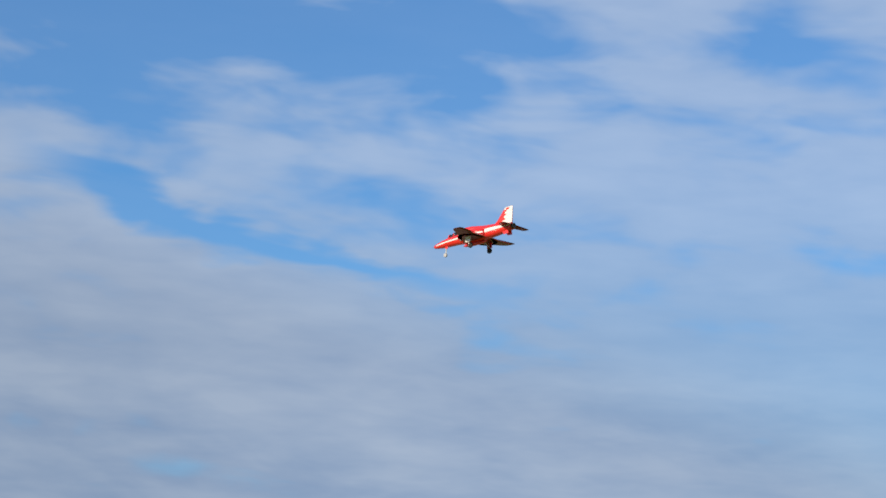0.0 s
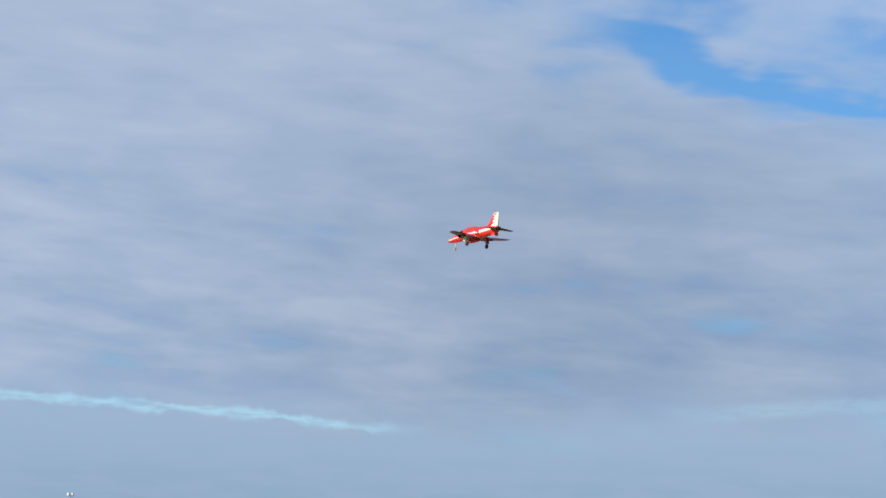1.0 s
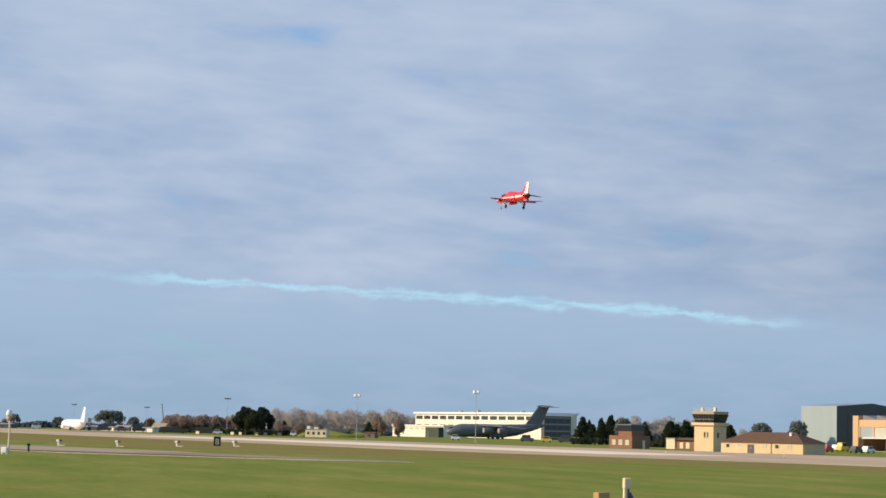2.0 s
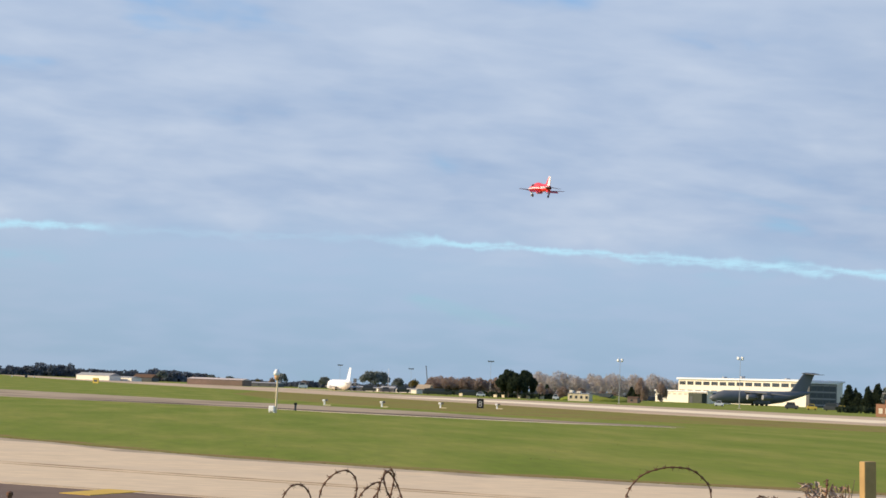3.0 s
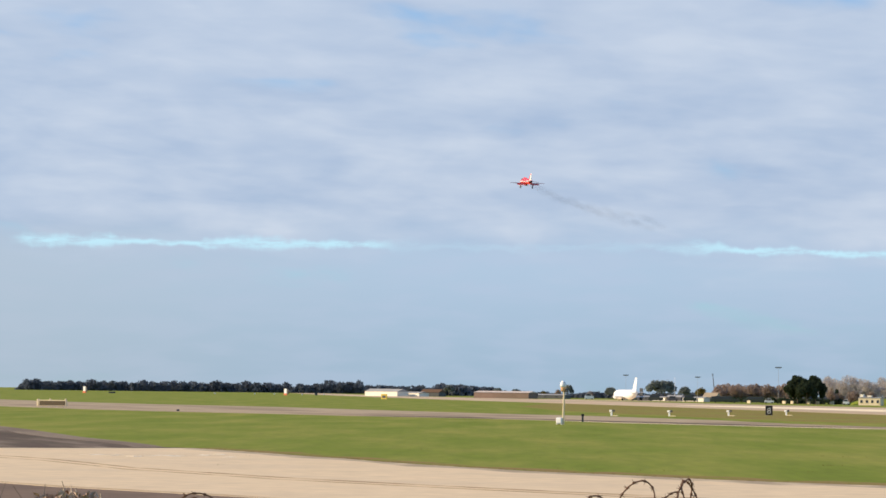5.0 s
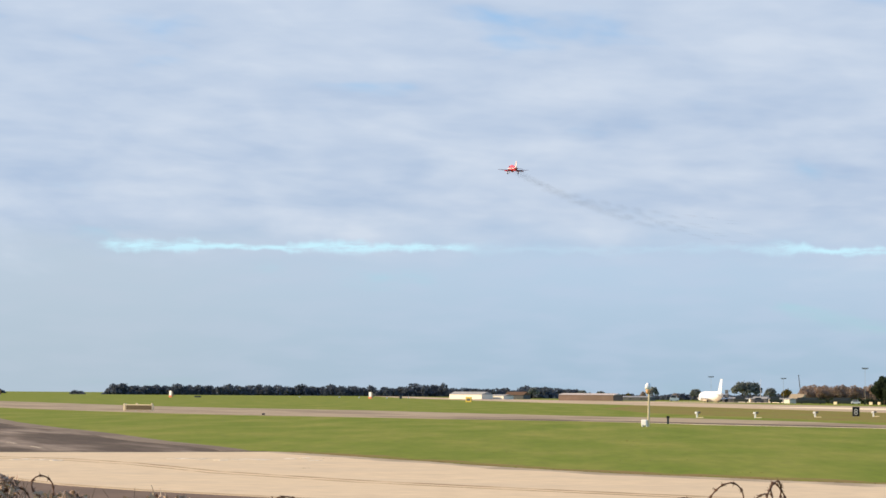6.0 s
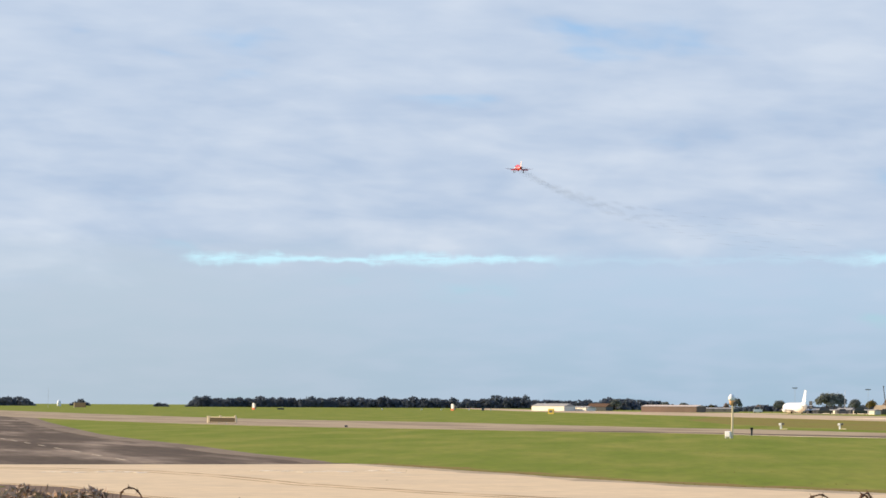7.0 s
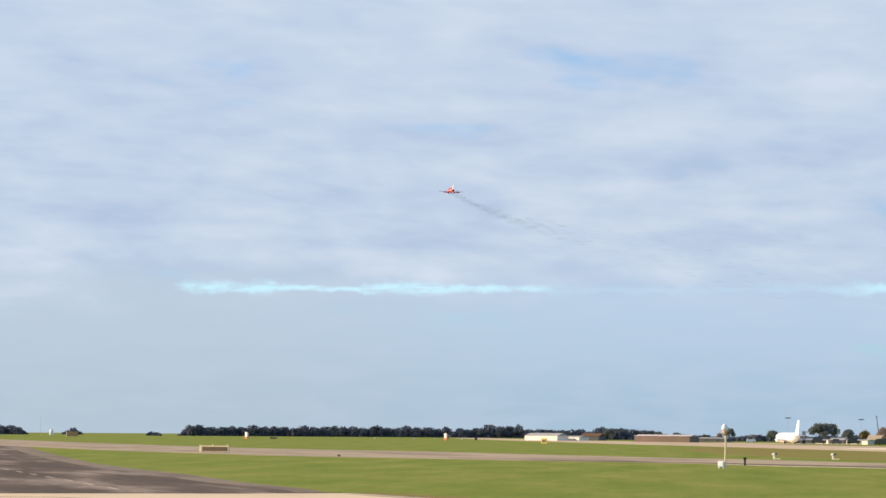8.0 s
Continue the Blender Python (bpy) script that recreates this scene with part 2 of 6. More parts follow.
# ---- ground ----
GRASS = material("grass", (0.176, 0.228, 0.034), 0.95, 0.22, 0.14, second=(0.240, 0.240, 0.056), spread=(0.30, 0.78), stretch=(1, 0.22, 1), bump=0.05)
DRY_GRASS = material("dry_grass", (0.250, 0.200, 0.062), 0.95, 0.26, 0.10, second=(0.20, 0.205, 0.045), spread=(0.42, 0.68), stretch=(1, 0.5, 1), bump=0.05)
WORN_VERGE = material("worn_verge", (0.275, 0.190, 0.080), 0.95, 0.25, 0.4, second=(0.195, 0.195, 0.042), spread=(0.40, 0.66), bump=0.03)
CONCRETE = material("pale_concrete", (0.73, 0.58, 0.395), 0.9, 0.19, 0.16, second=(0.60, 0.48, 0.335), spread=(0.38, 0.70), stretch=(0.6, 1, 1), bump=0.01)
DIRTY_CONCRETE = material("dirty_concrete", (0.40, 0.325, 0.235), 0.9, 0.22, 0.35, second=(0.56, 0.45, 0.32), spread=(0.46, 0.70), bump=0.01)
TARMAC = material("worn_tarmac", (0.46, 0.365, 0.255), 0.9, 0.26, 0.07, second=(0.28, 0.22, 0.16), spread=(0.42, 0.62), stretch=(1, 0.35, 1), bump=0.01, turn=-35.0)
DARK_TARMAC = material("dark_tarmac", (0.125, 0.097, 0.076), 0.9, 0.32, 0.16, second=(0.285, 0.228, 0.180), spread=(0.46, 0.70), stretch=(1, 0.16, 1), bump=0.01, turn=-21.0)
GREY_TARMAC = material("grey_margin_tarmac", (0.27, 0.215, 0.165), 0.9, 0.25, 0.2, second=(0.18, 0.14, 0.11), spread=(0.42, 0.66), stretch=(1, 0.3, 1), turn=-21.0)
BROWN_TARMAC = material("brown_tarmac", (0.215, 0.156, 0.118), 0.92, 0.16, 0.2, second=(0.17, 0.125, 0.098), bump=0.01)
RUNWAY = material("runway_surface", (0.59, 0.455, 0.315), 0.9, 0.12, 0.03, second=(0.48, 0.37, 0.26), stretch=(1, 0.3, 1))
LINE_WHITE = material("worn_white_line", (0.86, 0.80, 0.70), 0.8, 0.2, 1.6, second=(0.70, 0.56, 0.39), spread=(0.40, 0.58))
LINE_WORN = material("faded_white_line", (0.52, 0.46, 0.38), 0.85, 0.25, 0.8, second=(0.30, 0.25, 0.20), spread=(0.45, 0.65))
LINE_YELLOW = material("yellow_line", (0.62, 0.40, 0.05), 0.8, 0.12, 1.0)


def sheet(name, points, z, mat, label, kind="structure"):
    """A level slab with its top at z."""
    bm = bmesh.new()
    top = [bm.verts.new((x, y, z)) for x, y in points]
    low = [bm.verts.new((x, y, -0.3)) for x, y in points]
    bm.faces.new(top)
    for k in range(len(points)):
        j = (k + 1) % len(points)
        bm.faces.new((top[k], low[k], low[j], top[j]))
    bmesh.ops.recalc_face_normals(bm, faces=bm.faces)
    bmesh.ops.triangulate(bm, faces=bm.faces)
    return tagged(part(name, bm, mat), label, kind=kind)


def build_ground():
    bm = bmesh.new()
    rings = [0, 30, 60, 100, 150, 220, 320, 460, 650, 900, 1300, 1900, 2800, 4600]
    made, sides = [], 72
    for r in rings:
        made.append([bm.verts.new((r * math.cos(2 * math.pi * k / sides), r * math.sin(2 * math.pi * k / sides), 0)) for k in range(sides if r else 1)])
    for k in range(sides):
        bm.faces.new((made[0][0], made[1][k], made[1][(k + 1) % sides]))
    for a, b in zip(made[1:], made[2:]):
        for k in range(sides):
            bm.faces.new((a[k], b[k], b[(k + 1) % sides], a[(k + 1) % sides]))
    tagged(part("ground", bm, GRASS), "mown green airfield grass reaching to the horizon", kind="structure")
    sheet("apron", [(-90, 119.5), (-35, 111), (-29, 107), (-24, 101), (-17, 91.5), (-11, 86.5), (-2, 79.5), (20, 63), (60, 36), (60, 17.5), (-90, 17.5)], 0.012, BROWN_TARMAC, "dark brownish tarmac apron beside pale concrete")
    # the curved edge between concrete and grass
    edge = [(-19.5, 148.9), (-16.4, 144.3), (-13.1, 138.6), (-10.5, 133.8), (-8.2, 130.4), (-6.3, 126.3), (-3.9, 122.2), (-0.9, 117.8), (1.6, 114.3), (3.6, 112.2), (5.7, 110.6), (7.8, 108.4), (10.6, 105.4), (13.0, 103.6), (15.2, 102.3), (19.2, 99.9), (25.9, 96.6), (45, 85.6)]
    sheet("taxiway_concrete", [(-110, 137), (-60, 137), (-39.1, 141.2), (-32.6, 143.4), (-26, 145.6), (-22, 147.6)] + edge + [(80, 62), (60, 34.2), (20, 61.2), (-2, 77.7), (-7.6, 81.9), (-12.2, 85.5), (-17.2, 89.5), (-21.4, 94.0), (-24.5, 99.1), (-27.7, 104.6), (-33, 108.5), (-90, 118.2)], 0.02, CONCRETE, "pale worn concrete taxiway with tyre marks")
    inner = [(x - 0.5 - 0.3 * math.sin(x * 2.3), y - 2.6 - 0.9 * math.sin(x * 1.1) - 0.5 * math.sin(x * 3.1)) for x, y in edge]
    sheet("concrete_margin", edge + inner[::-1], 0.0235, DIRTY_CONCRETE, "dirty grey margin of the concrete taxiway")
    rim = [(-21.5, 150.5), (-22.8, 155), (-25.3, 161.8), (-28.4, 169.3), (-31.5, 176.5), (-36, 189.1), (-42, 206.2), (-46.8, 218.6), (-54.5, 237.6), (-68.5, 276), (-80, 312), (-90.2, 344.4), (-117, 430), (-150, 540), (-200, 690), (-270, 900)]
    sheet("taxiway_dark", [(-108, 137.2), (-60, 137.2), (-39.1, 141.4), (-32.6, 143.6), (-26, 145.8), (-22, 147.8), (-19.8, 149.2)] + rim + [(-330, 880), (-250, 500), (-190, 250)], 0.016, DARK_TARMAC, "dark patched tarmac taxiway curving away")
    worn = [(x - 1.2 - y * 0.007 - 0.5 * math.sin(y * 0.11), y - 1.0) for x, y in rim]
    sheet("taxiway_margin", rim + worn[::-1], 0.0195, GREY_TARMAC, "paler worn margin of the dark taxiway")
    sheet("taxiway_middle", [(-330, 1090), (-247, 890), (-182, 735), (-138, 637), (-102, 562), (-76, 522), (-46.3, 490), (-24.3, 446), (1.2, 400), (17.4, 380), (34.4, 340), (41, 310), (50, 290), (58, 281), (60, 276), (54.5, 272), (46, 271.5), (39.6, 276), (29.1, 287), (16.8, 303), (1, 325), (-20, 340), (-33.5, 355), (-55.8, 374), (-70.6, 393), (-94, 431), (-117.5, 475), (-150, 542), (-300, 880)], 0.024, TARMAC, "grey brown tarmac taxiway across the grass")
    sheet("taxiway_repair", [(-20, 352), (1, 340), (17, 318), (30, 302), (41, 288), (52, 279), (45, 281), (37, 283), (29, 290), (16.5, 306), (0.5, 328), (-14, 338)], 0.0275, DARK_TARMAC, "dark strip of newer tarmac along the taxiway")
    sheet("runway", [(-150, 2050), (-62, 1500), (34, 1153), (76, 942), (140, 713), (199, 471), (245, 280), (160, 200), (132, 314), (88, 440), (54, 640), (22, 800), (-22, 1000), (-110, 1500), (-180, 2050)], 0.02, RUNWAY, "long pale runway strip beyond the grass")
    sheet("runway_concrete", [(60, 745), (88, 610), (104, 520), (126, 415), (158, 424), (136, 529), (120, 618), (82, 760)], 0.028, LINE_PALE, "bright pale concrete runway strip")
    sheet("dry_grass_verge", [(22, 788), (54, 628), (88, 428), (132, 302), (152, 225), (120, 205), (98, 285), (66, 318), (47, 335), (34, 385), (16, 470), (8, 600)], 0.010, DRY_GRASS, "dull brownish grass beside the runway")
    away = [(x + 1.2 + 0.5 * math.sin(x * 1.9), y + 3.0 + 1.1 * math.sin(x * 1.3)) for x, y in edge]
    sheet("worn_verge", edge + away[::-1], 0.008, WORN_VERGE, "worn brownish grass strip along the concrete edge")
    sheet("grass_patch", [(-37, 101.5), (-32, 102.5), (-30.3, 103.8), (-31.6, 105.2), (-37, 105.8)], 0.036, GRASS, "small patch of grass at the apron edge")
    sheet("parking_stand", [(20, 1120), (112, 1105), (118, 1185), (26, 1200)], 0.014, CONCRETE, "pale concrete parking stand under the airliner")
    # tyre tracks on the concrete
    line = [(-50, 136), (-36, 133.5), (-29, 129.5), (-24.2, 123.4), (-20.7, 117.3), (-17.6, 111.3), (-13.8, 106.7), (-9.5, 101.4), (-4.9, 97.0), (0.3, 92.4), (10, 84.5), (26, 71)]
    def strip(name, run, low, high, wide, mat, label):
        """A thin band along a run, between two shifts that close up along it."""
        for k, (a, b) in enumerate(zip(run, run[1:])):
            u, v = low + (high - low) * k / len(run), low + (high - low) * (k + 1) / len(run)
            sheet(name, [(a[0], a[1] + u + wide), (b[0], b[1] + v + wide), (b[0], b[1] + v - wide), (a[0], a[1] + u - wide)], 0.0245, mat, label)
    strip("tyre_track", line, 0.4, 0.5, 0.42, TRACK, "dark brown tyre track on concrete")
    strip("tyre_track", line, -2.4, -0.9, 0.30, TRACK, "dark brown tyre track on concrete")
    joint = [(-33, 108.5), (-27.7, 104.6), (-24.5, 99.1), (-21.4, 94.0), (-17.2, 89.5), (-12.2, 85.5), (-7.6, 81.9), (-2, 77.7), (20, 61.2)]
    strip("edge_joint", joint, 0.9, 0.7, 0.20, TRACK, "dark joint along the concrete's edge")
    strip("edge_joint", joint, 0.35, 0.3, 0.10, DIRTY_CONCRETE, "dirty joint along the concrete's edge")


LINE_PALE = material("bright_concrete", (0.88, 0.75, 0.54), 0.9, 0.08, 0.03)
TRACK = material("tyre_track", (0.38, 0.27, 0.16), 0.9, 0.3, 0.3, second=(0.56, 0.43, 0.28), spread=(0.40, 0.68))
build_ground()


def stripe(name, a, b, width, mat, label, z=0.03, group=""):
    a, b = Vector((*a, 0)), Vector((*b, 0))
    n = Vector((-(b - a).y, (b - a).x, 0)).normalized() * width / 2
    bm = bmesh.new()
    box(bm, -0.5, 0.5, -0.5, 0.5, -0.5, 0.5)
    u = b - a
    for v in bm.verts:
        v.co = a + u * (v.co.x + 0.5) + n * v.co.y * 2 + Vector((0, 0, z - 0.01 + v.co.z * 0.02))
    return tagged(part(name, bm, mat), label, "road marking", group)


for k in range(14):
    p, q = Vector((-102.4, 320.4)), Vector((-35.6, 151.6))
    stripe("white_dash", p.lerp(q, (k + 0.76) / 14.3), p.lerp(q, (k + 0.76) / 14.3 + 0.029), 0.20, LINE_WORN, "short worn white dash on dark tarmac", group="white taxiway dashes")
WORN_MARKS = ((-34.9, 126.2, 0.8), (-33.8, 126.5, 0.5), (-32.8, 126.0, 0.6), (-31.9, 127.6, 0.7), (-30.7, 127.5, 0.9), (-29.4, 126.4, 0.6), (-23.5, 131.9, 1.2), (-21.9, 131.4, 0.6), (-20.5, 129.8, 0.5), (-19.9, 131.2, 1.3), (-18.5, 131.0, 0.7), (-17.0, 133.8, 0.7), (-16.2, 134.6, 0.5), (-15.2, 130.5, 0.5))
for k, (x, y, run) in enumerate(WORN_MARKS):
    for j in range(2):
        p = Vector((x + 0.34 * run * j + 0.1 * math.sin(k * 5.1), y + 0.8 * j - 0.3 + 0.3 * math.sin(k * 2.7 + j)))
        stripe("white_mark", p, p + Vector((run * (0.5 + 0.2 * ((k + j) % 3)), 0.35 * math.sin(k * 1.7 + j))), 0.55 + 0.25 * ((k + 2 * j) % 3), LINE_WHITE, "worn white paint mark on concrete", z=0.034, group="white marks on concrete")
tagged(sheet("yellow_marking", [(-4.46, 75.9), (-3.0, 79.4), (-1.7, 78.6), (-3.4, 75.1)], 0.03, LINE_YELLOW, "yellow painted holding mark on brown tarmac", kind=""), category="road marking")
for a, b, w in (((10, 313), (16.5, 299.5), 0.5), ((16.5, 299.5), (29.1, 286.5), 1.1), ((29.1, 286.5), (39.6, 275.5), 1.0), ((39.6, 275.5), (46, 270.8), 0.9), ((46, 270.8), (57, 268), 0.6)):
    stripe("pale_edge_line", a, b, w, LINE_WHITE, "pale edge line along the taxiway", z=0.035)

# ---- the red jet ----


def shell(section, a0, a1, lift, steps=6):
    """A band of skin on the fuselage: section gives rings (y, z, half width, half height), between two angles (degrees, 90 up)."""
    bm = bmesh.new()
    rows = []
    for (y, z, w, h), lo, hi in zip(section, a0, a1):
        row = []
        for k in range(steps + 1):
            a = radians(lo + (hi - lo) * k / steps)
            row.append(bm.verts.new((math.cos(a) * (w + lift), y, z + math.sin(a) * (h + lift))))
        rows.append(row)
    for r0, r1 in zip(rows, rows[1:]):
        for k in range(steps):
            bm.faces.new((r0[k], r0[k + 1], r1[k + 1], r1[k]))
    bmesh.ops.recalc_face_normals(bm, faces=bm.faces)
    bmesh.ops.solidify(bm, geom=bm.faces[:], thickness=0.012)
    return bm


def wheel_bm(r, w, x, y, z):
    bm = bmesh.new()
    return lathe(bm, [(r * 0.45, -w / 2), (r * 0.9, -w / 2), (r, -w * 0.3), (r, w * 0.3), (r * 0.9, w / 2), (r * 0.45, w / 2)], pose(x, y, z, 0, 90, 0))


# jet red darkened for wings and tailplane: their underside shade is in the colour
SHADED_RED = material("shaded_red", (0.15, 0.008, 0.010), 0.4, 0.06, 0.9)


def build_jet():
    legs = []
    jet = tagged(new("jet_aircraft"), "small red and white jet trainer flying with wheels down", "aircraft")
    body = [(5.62, -0.22, 0.06, 0.06), (5.5, -0.21, 0.18, 0.18), (5.1, -0.19, 0.28, 0.28), (4.3, -0.13, 0.40, 0.42), (3.4, -0.06, 0.47, 0.52),
            (2.4, 0.0, 0.47, 0.58), (1.4, 0.02, 0.52, 0.68), (0.4, 0.03, 0.66, 0.74), (-0.8, 0.03, 0.68, 0.76), (-2.0, 0.02, 0.62, 0.72),
            (-3.2, 0.02, 0.53, 0.63), (-4.3, 0.05, 0.43, 0.52), (-5.2, 0.08, 0.35, 0.40)]
    part("fuselage", loft(bmesh.new(), [oval(y, z, w, h, 2.15, 24) for y, z, w, h in body]), RED, jet, smooth=True)
    # white flash along both sides, broad towards the tail
    flash = body[2:]
    for side in (1, -1):
        lo = [-16, -12, -10, -10, -12, -14, -14, -12, -6, 2, 10]
        hi = [14, 10, 8, 8, 8, 10, 14, 22, 34, 48, 62]
        if side < 0:
            lo, hi = [180 - a for a in lo], [180 - a for a in hi]
        part("white_flash", shell(flash, lo, hi, 0.012), WHITE, jet, "white stripe along the fuselage side", True)
    part("exhaust_nozzle", loft(bmesh.new(), [oval(-5.15, 0.08, 0.31, 0.31), oval(-5.5, 0.09, 0.27, 0.27), oval(-5.5, 0.09, 0.22, 0.22), oval(-5.0, 0.08, 0.2, 0.2)]), NOZZLE, jet, "dark burnt metal nozzle", True)
    cano = part("canopy", loft(bmesh.new(), [oval(y, z, w, h, 2.2, 16) for y, z, w, h in ((3.9, 0.22, 0.08, 0.06), (3.4, 0.36, 0.30, 0.24), (2.7, 0.48, 0.36, 0.36), (1.9, 0.55, 0.38, 0.38))]), DARK_GLASS, jet, "dark clear windscreen", True)
    # rear half of the clear canopy, made as an opaque red hump for its glare
    part("rear_canopy", loft(bmesh.new(), [oval(y, z, w, h, 2.2, 16) for y, z, w, h in ((1.95, 0.56, 0.39, 0.42), (1.0, 0.63, 0.42, 0.50), (0.2, 0.62, 0.40, 0.48), (-0.8, 0.55, 0.32, 0.40), (-2.0, 0.5, 0.2, 0.26))]), RED, jet, "rear canopy hump in opaque red", True)
    for y, r in ((3.25, 0.30), (2.6, 0.40)):
        part("canopy_frame", loft(bmesh.new(), [oval(y + 0.05, 0.46, 0.38, r, 2.2, 16), oval(y - 0.05, 0.46, 0.38, r, 2.2, 16)]), RED, cano, "red frame hoop")
    part("spine", loft(bmesh.new(), [oval(y, z, w, h, 2.0, 12) for y, z, w, h in ((0.4, 0.55, 0.3, 0.36), (-1.2, 0.58, 0.26, 0.3), (-2.8, 0.55, 0.2, 0.24), (-4.2, 0.5, 0.12, 0.14))]), RED, jet, smooth=True)
    for s in (1, -1):
        intake = part("air_intake", loft(bmesh.new(), [oval(y, z, w, h, 2.6, 14, s * x) for y, x, z, w, h in ((1.65, 0.62, 0.05, 0.20, 0.34), (0.8, 0.66, 0.05, 0.24, 0.38), (-0.6, 0.6, 0.02, 0.22, 0.4), (-1.9, 0.5, 0.0, 0.14, 0.34))]), RED, jet, smooth=True)
        # the flash runs on over the outside of the intake
        rows = [[Vector((s * (x + w * k), y, z + h * v)) for k, v in ((0.99, -0.22), (1.05, -0.22), (1.05, 0.24), (0.99, 0.24))] for y, x, z, w, h in ((1.6, 0.62, 0.05, 0.20, 0.34), (0.8, 0.66, 0.05, 0.24, 0.38), (-0.6, 0.6, 0.02, 0.22, 0.4), (-1.7, 0.515, 0.0, 0.155, 0.35))]
        part("white_flash", loft(bmesh.new(), rows), WHITE, intake, "white stripe along the intake side")
        part("intake_mouth", loft(bmesh.new(), [oval(1.66, 0.05, 0.16, 0.29, 2.6, 14, s * 0.62), oval(1.645, 0.05, 0.16, 0.29, 2.6, 14, s * 0.62)]), BLACK, intake, "dark intake opening")
        part("wing", loft(bmesh.new(), [airfoil(1.35, -2.0, 0.30, s * 0.3, -0.52), airfoil(1.05, -2.0, 0.28, s * 0.65, -0.51), airfoil(-0.55, -2.0, 0.13, s * 4.1, -0.36), airfoil(-0.85, -1.95, 0.07, s * 4.6, -0.335), airfoil(-1.15, -1.9, 0.03, s * 4.7, -0.33)]), SHADED_RED, jet, smooth=True)
        flap = bmesh.new()
        box(flap, 0.0, 2.2, -0.62, 0.0, -0.03, 0.03, 0.015)
        bmesh.ops.transform(flap, matrix=Matrix.Translation((s * 0.75 - (2.2 if s < 0 else 0), -1.98, -0.50)) @ pose(0, 0, 0, 28, 0, 0), verts=flap.verts)
        part("flap", flap, RED, jet, "lowered wing flap")
        part("tailplane", loft(bmesh.new(), [airfoil(-3.95, -5.35, 0.14, s * 0.25, 0.26), airfoil(-5.0, -5.75, 0.07, s * 2.1, 0.0), airfoil(-5.25, -5.75, 0.03, s * 2.2, -0.015)]), SHADED_RED, jet, smooth=True)
        part("ventral_fin", loft(bmesh.new(), [airfoil(-4.0, -4.9, 0.05, s * 0.25, -0.3, True), airfoil(-4.3, -4.9, 0.04, s * 0.36, -0.72, True)]), RED, jet)
        # main wheel legs
        leg = part("main_gear", tube(bmesh.new(), (s * 1.72, -0.55, -0.48), (s * 1.75, -0.68, -1.45), 0.075, 0.06), STEEL, jet, "steel undercarriage leg")
        legs.append((leg, (s * 1.72, -0.55, -0.48), (0, s * 52)))
        part("wheel", wheel_bm(0.31, 0.18, s * 1.62, -0.75, -1.48), BLACK, leg, "black tyre")
        part("gear_door", boxed(s * 1.84 - 0.015, s * 1.84 + 0.015, -0.95, -0.25, -1.15, -0.5, 0.01), RED if s > 0 else WHITE, leg, "undercarriage door")
        part("brace", tube(bmesh.new(), (s * 0.9, -0.6, -0.55), (s * 1.72, -0.66, -1.1), 0.04), STEEL, leg)
        part("landing_light", lathe(bmesh.new(), [(0.02, 0.0), (0.1, 0.02), (0.1, 0.12), (0.02, 0.14)], pose(s * 1.0, 0.98, -0.5, -90, 0, 0)), STEEL, jet)
    leg = part("nose_gear", tube(bmesh.new(), (0, 3.85, -0.45), (0, 4.0, -1.30), 0.065, 0.05), WHITE, jet, "white nose undercarriage leg")
    legs.append((leg, (0, 3.85, -0.45), (50, 0)))
    part("wheel", wheel_bm(0.23, 0.15, 0.0, 4.05, -1.38), STEEL, leg, "grey nose wheel")
    part("gear_door", boxed(-0.22, -0.19, 3.5, 3.9, -0.75, -0.45, 0.01), RED, leg, "nose wheel door")
    part("smoke_pod", loft(bmesh.new(), [oval(y, -0.88, w, h, 2.2, 14) for y, w, h in ((1.5, 0.03, 0.03), (1.1, 0.17, 0.17), (0.2, 0.22, 0.22), (-0.9, 0.2, 0.2), (-1.7, 0.05, 0.08))]), RED, jet, "red pod under the belly", True)
    # fin: red leading part, white flash behind, white tip
    fin_rows = [(0.45, -2.3, -5.25, 0.22), (0.95, -3.15, -5.28, 0.19), (1.6, -3.72, -5.32, 0.15), (2.18, -4.22, -5.36, 0.10), (2.32, -4.5, -5.36, 0.05)]
    part("fin", loft(bmesh.new(), [airfoil(front, back, thick, 0, z, True) for z, front, back, thick in fin_rows]), RED, jet, smooth=True)

    def fin_y(z, u):
        for (z0, f0, b0, _), (z1, f1, b1, _) in zip(fin_rows, fin_rows[1:]):
            if z <= z1 or z1 == 2.32:
                k = (z - z0) / (z1 - z0)
                front, back = f0 + (f1 - f0) * k, b0 + (b1 - b0) * k
                return front + (back - front) * u
    # white flash that sweeps up the fin with a wavy front edge and fills the tip
    wave = [(0.50, 0.62), (0.66, 0.46), (0.84, 0.44), (1.00, 0.60), (1.14, 0.44), (1.34, 0.40), (1.50, 0.56), (1.62, 0.36), (1.82, 0.28), (1.94, 0.44), (2.02, 0.10), (2.20, 0.03), (2.31, 0.05)]
    for s in (1, -1):
        rings = [[Vector((s * x, fin_y(z, u), z)) for x, u in ((0.006, u0), (0.125 - 0.038 * z, u0), (0.085 - 0.028 * z, 0.985), (0.006, 0.985))] for z, u0 in wave]
        part("fin_flash", loft(bmesh.new(), rings), WHITE, jet, "white flash on the fin")
    part("pitot", tube(bmesh.new(), (0, 5.6, -0.22), (0, 5.95, -0.22), 0.015, 0.008, 6), STEEL, jet)
    return jet, legs


JET_X0, JET_Y0, JET_VX, JET_VY = 144.4, 188.5, -27.15, 81.4
